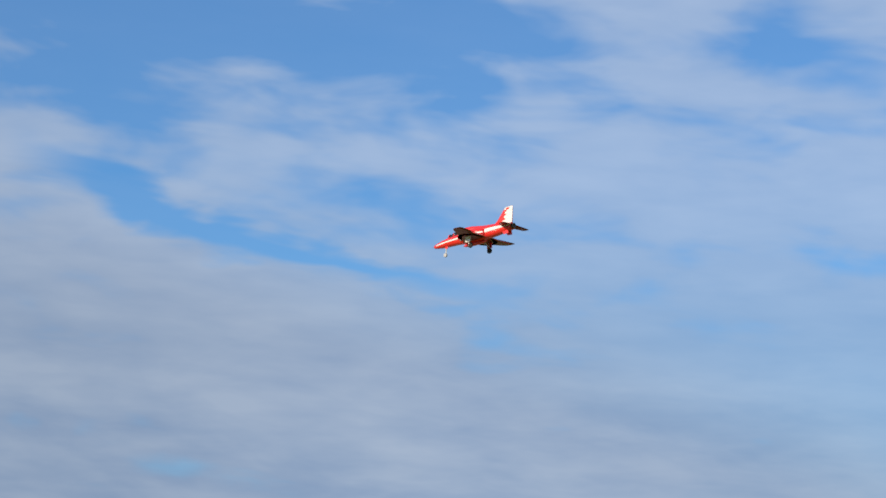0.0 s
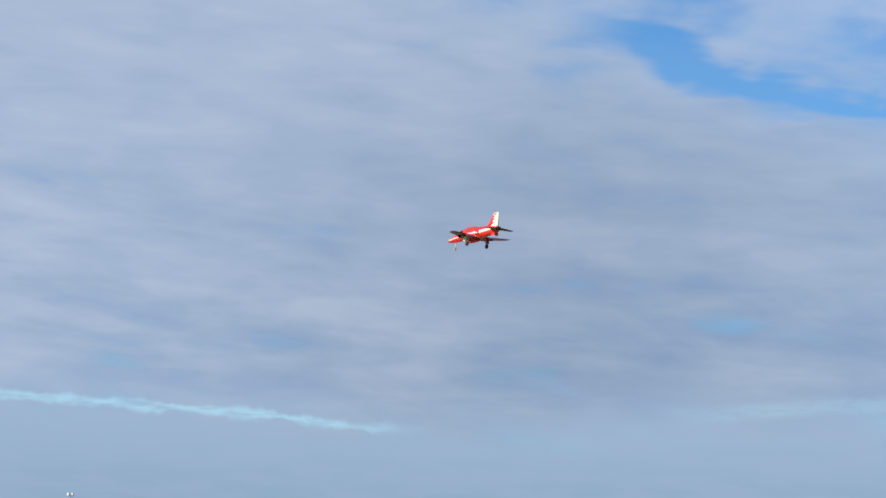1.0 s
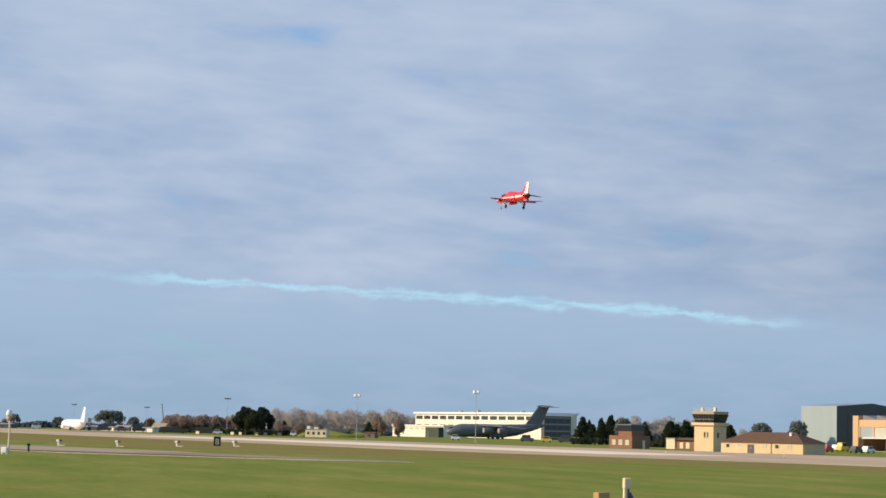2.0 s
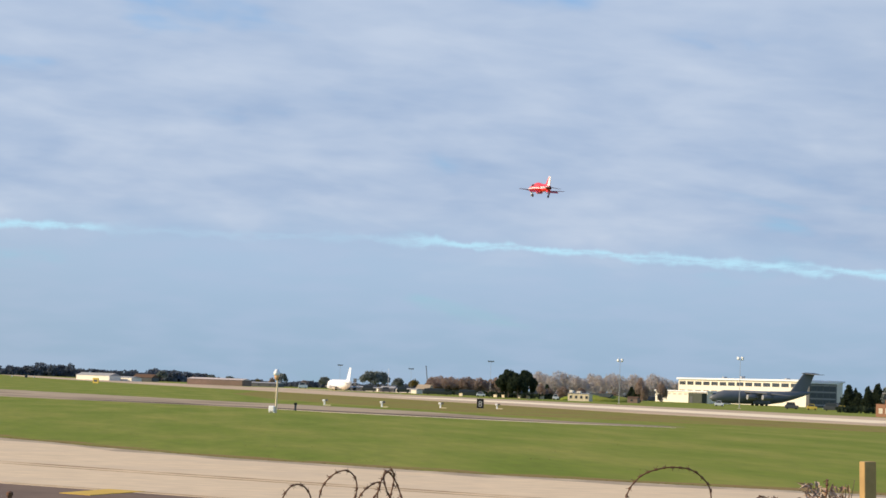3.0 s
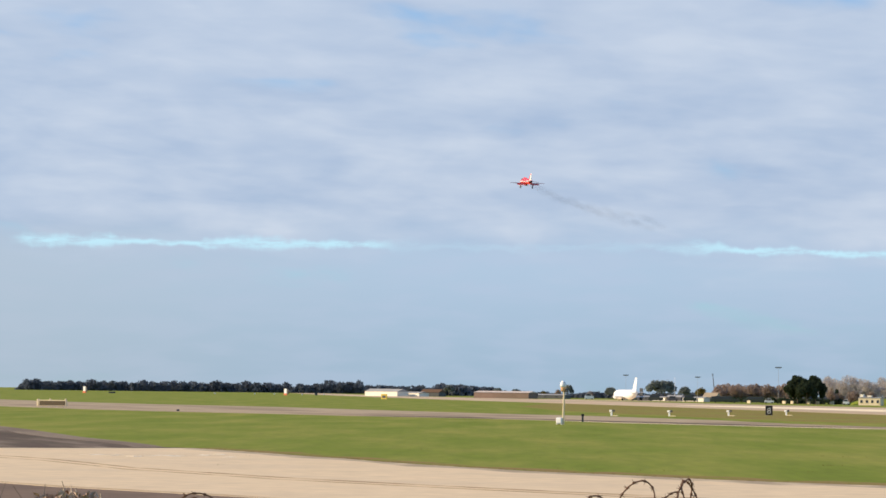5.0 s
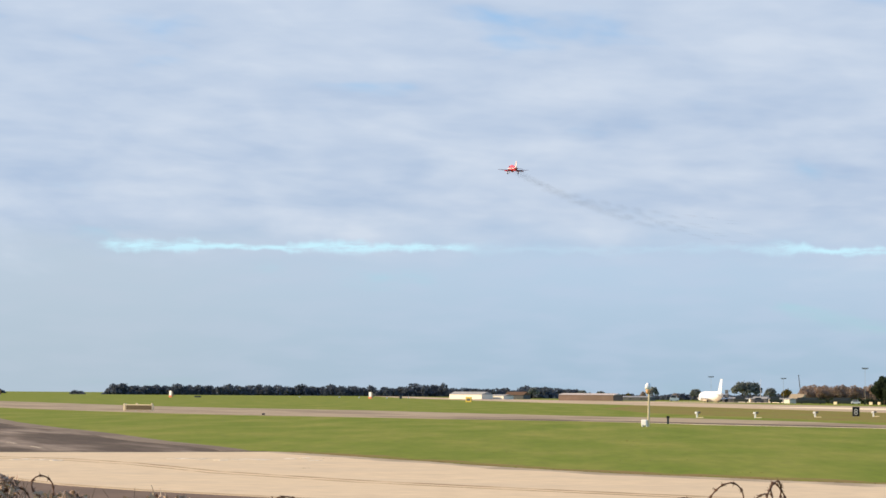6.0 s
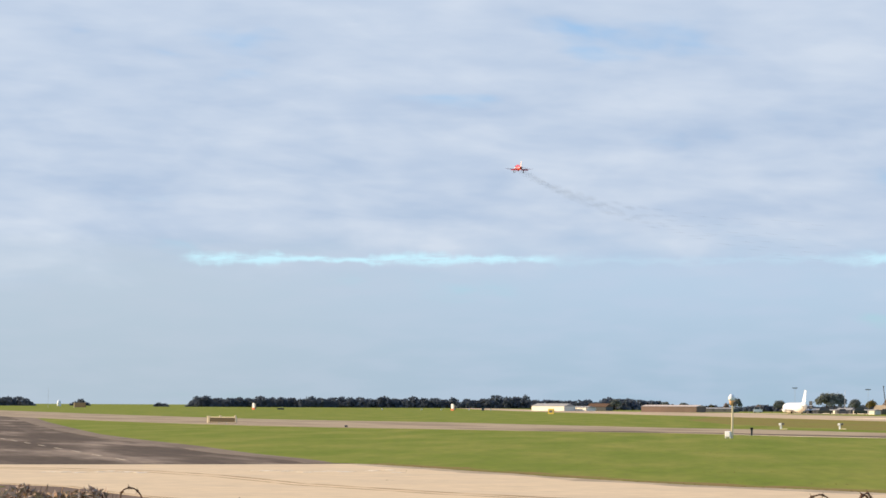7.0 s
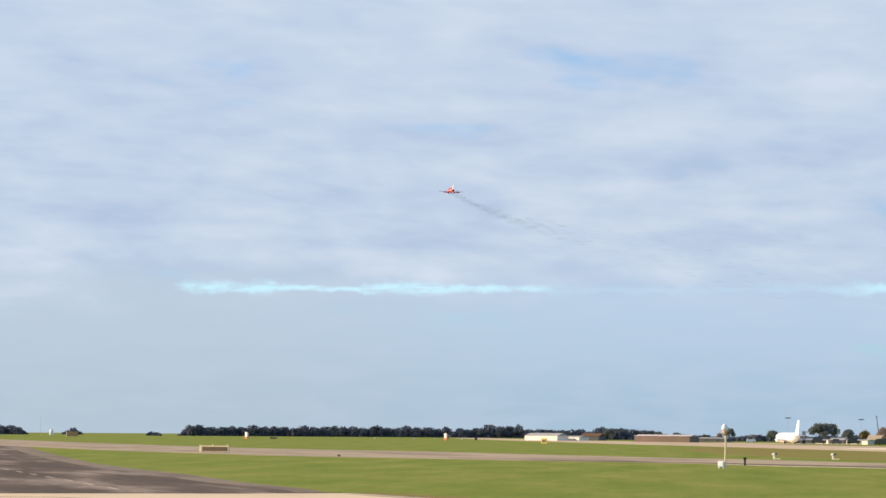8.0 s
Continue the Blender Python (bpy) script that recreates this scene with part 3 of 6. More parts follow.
# seconds, sideways from the straight line, height, nose up, bank to the left
FLIGHT = [(0.0, 0.1, 52.93, -4.5, -1.5), (0.5, -0.24, 48.03, -3.5, -2), (1.0, 0.0, 44.25, -2, -1.5), (1.5, -0.42, 42.30, 0, -1), (2.0, 0.0, 41.47, 1.5, 0), (2.5, 0.35, 41.66, 3, 0),
          (3.0, 0.65, 42.99, 4.5, 0), (3.5, 0.83, 45.72, 5, 0), (4.0, 0.82, 49.50, 6, 0), (4.5, 0.85, 54.14, 6.5, 0), (5.0, 0.70, 59.35, 7, 0),
          (5.75, 0.50, 68.29, 7, 0), (6.5, 0.18, 77.34, 7, 0), (7.0, -0.45, 83.6, 7, 0), (7.5, -0.65, 89.29, 6.5, 0), (8.0, -1.1, 94.73, 6.5, 0)]


def jet_place(t):
    a = max((r for r in FLIGHT if r[0] <= t), default=FLIGHT[0])
    b = min((r for r in FLIGHT if r[0] >= t), default=FLIGHT[-1])
    k = (t - a[0]) / (b[0] - a[0]) if b[0] > a[0] else 0.0
    side, h, up, bank = (p + (q - p) * k for p, q in zip(a[1:], b[1:]))
    return pose(JET_X0 + JET_VX * t + side, JET_Y0 + JET_VY * t, h, up, -bank, 13.0 + 0.3 * t)


jet, jet_legs = build_jet()

# ---- airfield buildings: fronts lie along the runway ----
CREAM = material("cream_render", (0.72, 0.62, 0.44), 0.85, 0.10, 0.25)
OFFICE_WHITE = material("office_white", (0.76, 0.72, 0.62), 0.8, 0.08, 0.2)
BRICK = material("orange_brick", (0.63, 0.415, 0.245), 0.9, 0.12, 0.3, second=(0.58, 0.38, 0.23), bump=0.02)
RED_BRICK = material("red_brick", (0.26, 0.145, 0.095), 0.9, 0.15, 0.5, bump=0.02)
BUFF = material("buff_brick", (0.68, 0.52, 0.32), 0.9, 0.10, 0.4, bump=0.02)
GREY_CLAD = material("pale_grey_cladding", (0.305, 0.37, 0.405), 0.55, 0.06, 0.1, stretch=(6, 6, 0.4))
DARK_CLAD = material("dark_cladding", (0.075, 0.08, 0.085), 0.6, 0.12, 0.2)
ROOF_BROWN = material("brown_tiles", (0.15, 0.095, 0.065), 0.9, 0.15, 0.6)
ROOF_GREY = material("grey_roof", (0.33, 0.33, 0.33), 0.8, 0.12, 0.3)
ROOF_DARK = material("dark_grey_roof", (0.17, 0.175, 0.185), 0.8, 0.12, 0.3)
WINDOW = material("window_glass", (0.05, 0.06, 0.07), 0.12, 0.1, 0.5)
PALE_WINDOW = material("pale_blind_window", (0.50, 0.48, 0.40), 0.4, 0.15, 0.3)
WOOD = material("weathered_timber", (0.42, 0.28, 0.13), 0.85, 0.2, 1.5)
JET_GREY = material("aircraft_grey", (0.125, 0.137, 0.153), 0.45, 0.10, 0.1)
YELLOW = material("yellow_paint", (0.72, 0.52, 0.08), 0.5, 0.1, 1.0)
CAR_RED = material("car_red", (0.5, 0.03, 0.03), 0.35, 0.08, 1.0)
DARK_GREEN = material("dark_green_paint", (0.045, 0.055, 0.04), 0.7, 0.15, 0.5)
LAMP_ORANGE = material("orange_cover", (0.80, 0.45, 0.24), 0.5, 0.08, 2.0)
BROWN_SHED = material("brown_shed_wall", (0.25, 0.18, 0.145), 0.85, 0.15, 0.3)
PALE_ROOF = material("pale_shed_roof", (0.62, 0.53, 0.47), 0.8, 0.10, 0.3)
TAN_ROOF = material("tan_shelter_roof", (0.42, 0.34, 0.24), 0.85, 0.12, 0.4)
RUN_AZ = 167.0


def stand(az, dist, turn=0.0, z=0.0):
    """A frame at a place: x along a front, to the right and nearer; y into the building."""
    p = at(az, dist)
    return pose(p.x, p.y, z, 0, 0, 90 - RUN_AZ + turn)


def front_to(az, dist, az_end, turn=0.0):
    """Length of a front from its corner at (az, dist) to the sight line az_end."""
    p = at(az, dist)
    a = radians(RUN_AZ - turn)
    u, s = (math.sin(a), math.cos(a)), math.tan(radians(az_end))
    return (s * p.y - p.x) / (u[0] - s * u[1])


def grown(m, k):
    return m @ Matrix.Scale(k, 4)


def thing(name, label, category, m, group="", kind=""):
    ob = tagged(new(name), label, category, group, kind)
    ob.matrix_basis = m
    return ob


def window(parent, x0, x1, z0, z1, glass=None, frame_mat=None, y=0.0):
    """A window in a front wall: frame, sill and recessed pane."""
    bm = bmesh.new()
    t = 0.09
    box(bm, x0, x1, y - 0.08, y + 0.1, z1 - t, z1)
    box(bm, x0, x1, y - 0.08, y + 0.1, z0, z0 + t)
    box(bm, x0, x0 + t, y - 0.08, y + 0.1, z0 + t, z1 - t)
    box(bm, x1 - t, x1, y - 0.08, y + 0.1, z0 + t, z1 - t)
    f = part("window", bm, frame_mat or OFFICE_WHITE, parent)
    part("pane", boxed(x0 + t, x1 - t, y - 0.02, y + 0.02, z0 + t, z1 - t), glass or WINDOW, f, "dark glass pane" if glass is None else "")
    return f


def gable(length, depth, z0, z1, over=0.3, hip=0.0):
    """A ridge roof along x; hip draws the ridge's ends in."""
    bm = bmesh.new()
    base = [bm.verts.new(p) for p in ((-over, -over, z0), (length + over, -over, z0), (length + over, depth + over, z0), (-over, depth + over, z0))]
    ridge = [bm.verts.new((hip - (over if not hip else 0), depth / 2, z1)), bm.verts.new((length - hip + (over if not hip else 0), depth / 2, z1))]
    bm.faces.new((base[0], base[1], ridge[1], ridge[0]))
    bm.faces.new((base[2], base[3], ridge[0], ridge[1]))
    bm.faces.new((base[1], base[2], ridge[1]))
    bm.faces.new((base[3], base[0], ridge[0]))
    bm.faces.new(base[::-1])
    return bm


def build_office():
    m = grown(stand(12.02, 1330), 1.157)
    L = front_to(12.02, 1150, 15.31)
    o = thing("office_building", "long cream three-storey office block with a flat roof", "building", m)
    part("wall", boxed(0, L, 0, 16, 0, 11.3), OFFICE_WHITE, o)
    part("roof", boxed(-0.8, L + 0.8, -0.9, 16.8, 11.3, 12.2, 0.1), WHITE, o, "white flat roof with a deep eave")
    n = 15
    for k in range(n):
        x = 1.2 + k * (L - 2) / n
        window(o, x, x + (L / n) * 0.8, 8.6, 10.5)
        if k < 13:
            window(o, x + 0.3, x + (L / n) * 0.72, 4.9, 6.2, frame_mat=CREAM)
    for x, h in ((L * 0.28, 0.9), (L * 0.42, 1.3), (L * 0.75, 0.7)):
        part("roof_vent", boxed(x, x + 1.8, 5, 7, 12.2, 12.2 + h, 0.1), GALV, o)
    # low wing
    m = grown(stand(11.45, 1250), 1.157)
    L2 = front_to(11.45, 1080, 12.75)
    w = thing("low_office_wing", "low cream office wing with a flat white roof", "building", m)
    part("wall", boxed(0, L2, 0, 12, 0, 5.0), OFFICE_WHITE, w)
    part("roof", boxed(-0.5, L2 + 0.5, -0.5, 12.5, 5.0, 5.6, 0.08), WHITE, w)
    for k in range(9):
        window(w, 1.5 + k * (L2 - 2) / 9, 1.5 + k * (L2 - 2) / 9 + 3.6, 3.4, 4.4, PALE_WINDOW)
    part("garage", boxed(L2 * 0.74, L2 - 0.5, -2.5, -0.02, 0, 4.6, 0.05), DARK_GREEN, w, "dark green garage front")
    part("door", boxed(L2 * 0.77, L2 * 0.77 + 3, -2.6, -2.5, 0, 3), DARK_CLAD, w, "dark garage door")
    # shaded end block: dark cladding stands in for the shade on its wall
    m = grown(stand(15.2, 1180), 1.157)
    e = thing("end_block", "glazed end block of an office building, darkened as in shade", "building", m)
    part("wall", boxed(0, 3.0, 0, 13.6, 0, 10.6), DARK_CLAD, e)
    part("roof", boxed(-0.4, 3.6, -0.5, 14.6, 10.6, 11.2, 0.08), WHITE, e, "white roof edge")
    for z in (0.9, 3.7, 6.7, 9.7):
        part("spandrel", boxed(2.96, 3.09, 0.4, 13.2, z, z + 0.45), ROOF_GREY, e, "grey band between window rows")
    for z in (1.6, 4.6, 7.6):
        for k in range(4):
            part("window", boxed(2.95, 3.06, 1.0 + 3.1 * k, 3.4 + 3.1 * k, z, z + 1.6), WINDOW, e)


def build_cargo_plane():
    """A four-engined grey T-tailed transport with its nose to the runway."""
    p = at(14.03, 1120)
    c = tagged(new("transport_aircraft"), "big dark grey four-engined military transport parked", "aircraft")
    c.matrix_basis = pose(p.x, p.y, 0, 0, 0, 103 - 6)
    # local: nose +y
    rings = [(25.5, 3.2, 0.2, 0.2), (24.4, 3.2, 1.5, 1.4), (22, 3.6, 2.6, 2.5), (18, 4.0, 3.3, 3.2), (8, 4.0, 3.4, 3.3), (-4, 4.0, 3.4, 3.3), (-12, 4.7, 3.0, 2.8), (-19, 5.9, 2.0, 1.9), (-25, 7.0, 0.8, 0.9), (-27, 7.3, 0.3, 0.4)]
    part("fuselage", loft(bmesh.new(), [oval(y, z, w, h, 2.0, 20) for y, z, w, h in rings]), JET_GREY, c, smooth=True)
    part("cockpit_window", loft(bmesh.new(), [oval(24.0, 4.9, 1.0, 0.3), oval(23.0, 5.4, 1.5, 0.35)]), DARK_GLASS, c)
    for s in (1, -1):
        part("wing", loft(bmesh.new(), [airfoil(8.5, -1.5, 1.5, s * 2.5, 6.6), airfoil(1.0, -4.5, 0.9, s * 12, 6.2), airfoil(-6.5, -9.0, 0.4, s * 25, 5.3)]), JET_GREY, c, smooth=True)
        for x, y in ((7.5, 7.6), (14.5, 2.4)):
            e = part("engine", loft(bmesh.new(), [oval(y + 1.2, 4.1, 1.2, 1.2, x=s * x), oval(y + 0.6, 4.1, 1.4, 1.4, x=s * x), oval(y - 2.4, 4.1, 1.3, 1.3, x=s * x), oval(y - 4.2, 4.2, 0.7, 0.7, x=s * x)]), JET_GREY, c, smooth=True)
            part("intake_lip", loft(bmesh.new(), [oval(y + 1.24, 4.1, 1.25, 1.25, x=s * x), oval(y + 1.0, 4.1, 1.36, 1.36, x=s * x)]), GALV, e, "bright metal intake ring")
            part("pylon", boxed(s * x - 0.2, s * x + 0.2, y - 5, y - 0.5, 5.2, 6.4), JET_GREY, e)
        part("tailplane", loft(bmesh.new(), [airfoil(-23.5, -28.5, 0.7, s * 0.3, 16.5), airfoil(-28.0, -30.5, 0.3, s * 9.8, 16.2)]), JET_GREY, c, smooth=True)
        g = part("main_gear", boxed(s * 2.6 - 0.9, s * 2.6 + 0.9, -5, 4, 0.9, 2.4, 0.4), JET_GREY, c)
        for k in range(3):
            part("wheel", wheel_bm(0.65, 0.9, s * 2.7, -3 + 2.6 * k, 0.65), BLACK, g)
    part("fin", loft(bmesh.new(), [airfoil(-15.5, -24.5, 1.1, 0, 6.8, True), airfoil(-23.0, -29.0, 0.8, 0, 16.6, True)]), JET_GREY, c)
    part("fin_cap", loft(bmesh.new(), [oval(-22.0, 16.7, 0.1, 0.1), oval(-24, 16.7, 0.6, 0.5), oval(-29, 16.7, 0.5, 0.4), oval(-31, 16.6, 0.1, 0.1)]), JET_GREY, c, smooth=True)
    n = part("nose_gear", tube(bmesh.new(), (0, 20, 1.6), (0, 20, 0.5), 0.2), STEEL, c)
    for s in (1, -1):
        part("wheel", wheel_bm(0.5, 0.35, s * 0.4, 20, 0.5), BLACK, n)


def build_white_plane():
    p = at(3.50, 1150)
    c = tagged(new("airliner"), "plain white airliner parked beyond the runway", "aircraft")
    c.matrix_basis = pose(p.x, p.y, 0, 0, 0, 13) @ Matrix.Scale(0.9, 4)
    rings = [(21.5, 2.9, 0.1, 0.1), (21.0, 2.9, 1.2, 1.2), (19.8, 3.0, 2.1, 2.0), (17.5, 3.2, 2.75, 2.6), (14, 3.3, 2.95, 2.85), (-8, 3.3, 2.95, 2.85), (-14, 3.9, 2.1, 2.1), (-19, 4.7, 0.7, 0.8)]
    part("fuselage", loft(bmesh.new(), [oval(y, z, w, h, 2.0, 18) for y, z, w, h in rings]), WHITE, c, smooth=True)
    for s in (1, -1):
        part("wing", loft(bmesh.new(), [airfoil(5, -3, 1.0, s * 1.5, 1.9), airfoil(-4.5, -6.5, 0.3, s * 10, 2.3)]), WHITE, c, smooth=True)
        part("engine", loft(bmesh.new(), [oval(5.5, 1.9, 1.0, 1.0, x=s * 5.5), oval(4, 1.9, 1.15, 1.15, x=s * 5.5), oval(1, 2.0, 0.7, 0.7, x=s * 5.5)]), WHITE, c, smooth=True)
        part("tailplane", loft(bmesh.new(), [airfoil(-13.5, -17.5, 0.5, s * 0.5, 4.4), airfoil(-17.5, -19.5, 0.2, s * 4.6, 4.7)]), WHITE, c)
        g = part("main_gear", tube(bmesh.new(), (s * 3, -1, 2.5), (s * 3, -1, 0.6), 0.2), STEEL, c)
        part("wheel", wheel_bm(0.6, 0.8, s * 3, -1, 0.6), BLACK, g)
    part("fin", loft(bmesh.new(), [airfoil(-10.0, -17.2, 0.6, 0, 4.6, True), airfoil(-16.3, -19.4, 0.35, 0, 12.9, True)]), WHITE, c)
    n = part("nose_gear", tube(bmesh.new(), (0, 15, 2.2), (0, 15, 0.5), 0.15), STEEL, c)
    part("wheel", wheel_bm(0.45, 0.5, 0, 15, 0.45), BLACK, n)


def build_tower():
    turn = 21
    t = thing("control_tower", "buff brick control tower with a dark glazed cab", "tower", stand(19.05, 571, turn))
    w, d = 5.9, 5.4
    part("shaft", boxed(0, w, 0, d, 0, 6.1), BUFF, t)
    t.scale.z = 1.06
    part("balcony", boxed(-0.55, w + 0.55, -0.55, d + 0.55, 6.1, 6.75, 0.05), BUFF, t, "buff balcony slab")
    bm = bmesh.new()
    loft(bm, [[Vector((cx + (x - cx) * k, cy + (y - cy) * k, z)) for x, y in ((0, 0), (w, 0), (w, d), (0, d))] for z, k, cx, cy in ((6.75, 0.92, w / 2, d / 2), (8.7, 1.13, w / 2, d / 2))])
    cab = part("cab_glazing", bm, DARK_GLASS, t, "dark sloping cab windows")
    for k in range(5):
        for (ax, ay), (bx, by) in (((0, 0), (w, 0)), ((w, 0), (w, d))):
            u = k / 4
            x, y = ax + (bx - ax) * u, ay + (by - ay) * u
            part("mullion", tube(bmesh.new(), (w / 2 + (x - w / 2) * 0.925, d / 2 + (y - d / 2) * 0.925, 6.75), (w / 2 + (x - w / 2) * 1.14, d / 2 + (y - d / 2) * 1.14, 8.7), 0.05, 0.05, 6), DARK_CLAD, cab)
    part("cab_roof", boxed(-0.4, w + 0.4, -0.4, d + 0.4, 8.7, 9.4, 0.15), TAN_ROOF, t, "tan cab roof")
    part("railing", boxed(-0.5, w + 0.5, -0.55, -0.5, 7.5, 7.56), GALV, t)
    for z in (9.75, 10.1):
        part("roof_rail", boxed(-0.3, w + 0.3, -0.28, -0.24, z, z + 0.04), GALV, t, "grey roof railing")
    for k in range(9):
        x = -0.28 + k * (w + 0.5) / 8
        part("rail_post", boxed(x, x + 0.04, -0.28, -0.24, 9.35, 10.12), GALV, t)
    for x, y in ((0.8, 1.5), (4.9, 1.2)):
        part("roof_box", boxed(x, x + 0.7, y, y + 0.7, 9.4, 10.3, 0.05), OFFICE_WHITE, t, "small pale roof cabinet")
    for x, y, h in ((0.6, 0.6, 2.2), (2.0, 1.2, 1.3), (3.3, 0.8, 1.0), (4.6, 2.0, 1.6), (5.4, 0.5, 2.3), (5.6, 4.4, 1.8)):
        part("aerial", tube(bmesh.new(), (x, y, 9.3), (x, y, 9.6 + h), 0.06, 0.04, 6), GALV, t)
    window(t, 2.9, 3.6, 3.2, 4.6, frame_mat=BUFF)
    window(t, 3.9, 4.4, 3.2, 4.6, frame_mat=BUFF)
    for z in (3.2,):
        part("window", boxed(w - 0.02, w + 0.05, 1.5, 2.3, z, z + 1.2), WINDOW, t)
    # the long low house beside it
    L = front_to(19.72, 545, 21.75, 24)
    h = thing("tower_annex", "low buff brick building with a brown hipped roof", "building", stand(19.72, 545, 24))
    part("wall", boxed(0, L, 0, 10, 0, 2.6), BUFF, h)
    part("roof", gable(L, 10, 2.6, 5.05, 0.5, 5.0), ROOF_BROWN, h, "brown hipped roof")
    for k in range(6):
        window(h, 1.4 + k * 3.4, 2.5 + k * 3.4, 1.2, 2.2, PALE_WINDOW if k % 2 else None, CREAM)
    part("door", boxed(L * 0.33, L * 0.33 + 1.8, -0.08, 0.05, 0, 2.1), DARK_CLAD, h, "dark doorway")
    part("drainpipe", tube(bmesh.new(), (L * 0.62, -0.08, 0), (L * 0.62, -0.08, 2.7), 0.06, 0.06, 6), DARK_CLAD, h)
    part("roof_vent", boxed(L * 0.75, L * 0.75 + 0.5, 3.2, 3.7, 3.8, 5.0), WHITE, h)
    # old brick watch office
    b = thing("watch_office", "old red brick watch office with a dark cab", "building", grown(stand(16.92, 622, 20), 1.06))
    part("wall", boxed(0, 7.6, 0, 7.2, 0, 3.3), RED_BRICK, b)
    part("upper_wall", boxed(1.8, 6.2, 1.5, 6.5, 3.3, 4.5), RED_BRICK, b)
    part("cab_glazing", boxed(1.6, 6.2, 1.3, 6.6, 4.5, 5.9), DARK_GLASS, b)
    part("cab_roof", boxed(1.2, 6.6, 0.9, 7.0, 5.9, 6.2, 0.06), ROOF_DARK, b)
    for k in range(3):
        window(b, 1.0 + 2.2 * k, 2.2 + 2.2 * k, 0.9, 2.2, PALE_WINDOW, OFFICE_WHITE)
    part("stair_door", boxed(7.58, 7.68, 4.2, 5.2, 0, 2.1), CREAM, b, "cream door")
    c = thing("hut", "small cream hut with a dark lean-to", "building", stand(18.35, 640, 20))
    part("wall", boxed(0, 3.1, 0, 3, 0, 2.9), CREAM, c)
    part("roof", boxed(-0.2, 3.3, -0.2, 3.2, 2.9, 3.1), ROOF_GREY, c)
    part("lean_to", boxed(3.15, 10.5, 0.4, 3, 0, 2.5), RED_BRICK, c)
    part("lean_to_roof", gable(7.4, 3, 2.5, 3.2), ROOF_BROWN, c).location.x = 3.15
    for k in range(2):
        part("door", boxed(4.6 + 2.2 * k, 5.8 + 2.2 * k, 0.3, 0.45, 0.2, 1.9), CREAM, c)


def build_hangars():
    L = front_to(21.7, 820, 22.56)
    h = thing("grey_hangar", "tall pale grey metal-clad hangar with a dark gable end", "hangar", stand(21.7, 820))
    z, ridge, depth = 15.0, 17.8, 33.5
    bm = bmesh.new()
    ends = []
    for x in (0, L):
        ends.append([bm.verts.new((x, y, zz)) for y, zz in ((0, 0), (depth, 0), (depth, z - 1.0), (depth * 0.46, ridge - 1.4), (0, 15.2))])
    for k in range(5):
        bm.faces.new((ends[0][k], ends[0][(k + 1) % 5], ends[1][(k + 1) % 5], ends[1][k]))
    bm.faces.new(ends[0])
    bm.faces.new(ends[1])
    bmesh.ops.recalc_face_normals(bm, faces=bm.faces)
    part("wall", bm, GREY_CLAD, h)
    # dark sheet and ribs over the gable end: the shade of this unlit face as colour
    bm = bmesh.new()
    loft(bm, [[Vector((x, y, zz)) for y, zz in ((0.15, 0.2), (depth - 0.1, 0.2), (depth - 0.1, z - 1.1), (depth * 0.46, ridge - 1.5), (0.15, 15.1))] for x in (L + 0.004, L + 0.12)])
    part("gable_shade", bm, DARK_CLAD, h, "gable end cladding darkened as in shade")
    for k in range(1, 7):
        part("gable_rib", boxed(L + 0.12, L + 0.22, k * depth / 7, k * depth / 7 + 0.2, 0.2, 12.2), DARK_CLAD, h)
    part("corner_trim", boxed(L - 0.3, L + 0.3, -0.05, 0.05, 0, 15.1), GREY_CLAD, h)
    for k in range(1, 10):
        part("clad_seam", boxed(k * L / 10 - 0.05, k * L / 10 + 0.05, -0.015, 0.0, 0.1, 15.0), GREY_CLAD, h)
    # orange brick hangar
    L = front_to(23.02, 742, 26.9)
    b = thing("brick_hangar", "long orange brick hangar with tall pale windows", "hangar", stand(23.02, 742))
    part("lintel", boxed(0, L, 0, 0.6, 7.7, 10.0), BRICK, b)
    part("back_wall", boxed(0, L, 42, 42.5, 0, 9.5), DARK_CLAD, b)
    part("floor_slab", boxed(0, L, 0, 42, 0, 0.06), CONCRETE, b)
    part("side_wall", boxed(-0.6, -0.02, 0, 42.5, 0, 10.0), BRICK, b)
    part("pier", boxed(-0.7, 2.2, -0.35, 2.5, 0, 11.3, 0.05), BRICK, b)
    part("roof", boxed(0.3, L, 0.7, 42, 9.6, 10.0), ROOF_GREY, b)
    n = 10
    for k in range(n):
        x = 2.6 + k * (L - 4) / n
        part("pilaster", boxed(x - 0.55, x + 0.15, -0.12, 0.55, 4.4, 7.7), BRICK, b)
        window(b, x + 0.2, x + (L - 4) / n - 0.6, 4.5, 7.6, PALE_WINDOW if k else GREY_CLAD, CREAM, 0.2)
        bm = bmesh.new()
        s = (L - 4) / n
        loft(bm, [[Vector((x + u, y, zz)) for u, zz in ((0.2, 10.0), (s - 0.1, 10.0), (s - 0.1, 10.2), (s * 0.2, 11.4), (0.2, 11.4))] for y in (1.0, 34)])
        part("roof_light", bm, ROOF_DARK, b, "saw-tooth grey roof light")
    part("canopy", boxed(6.5, 32, -2.0, 0.0, 4.0, 4.4, 0.05), WHITE, b, "white canopy over the doors")
    part("beam", boxed(2.2, L, -0.05, 0.5, 3.9, 4.4), DARK_CLAD, b)
    for k in range(6):
        x = 4 + k * (L - 6) / 6
        part("column", boxed(x, x + 0.4, 0.05, 0.45, 0, 3.9), DARK_CLAD, b)
    part("corner_block", boxed(L, L + 8, -0.3, 1.4, 0, 11.0, 0.05), BRICK, b, "plain brick corner block")
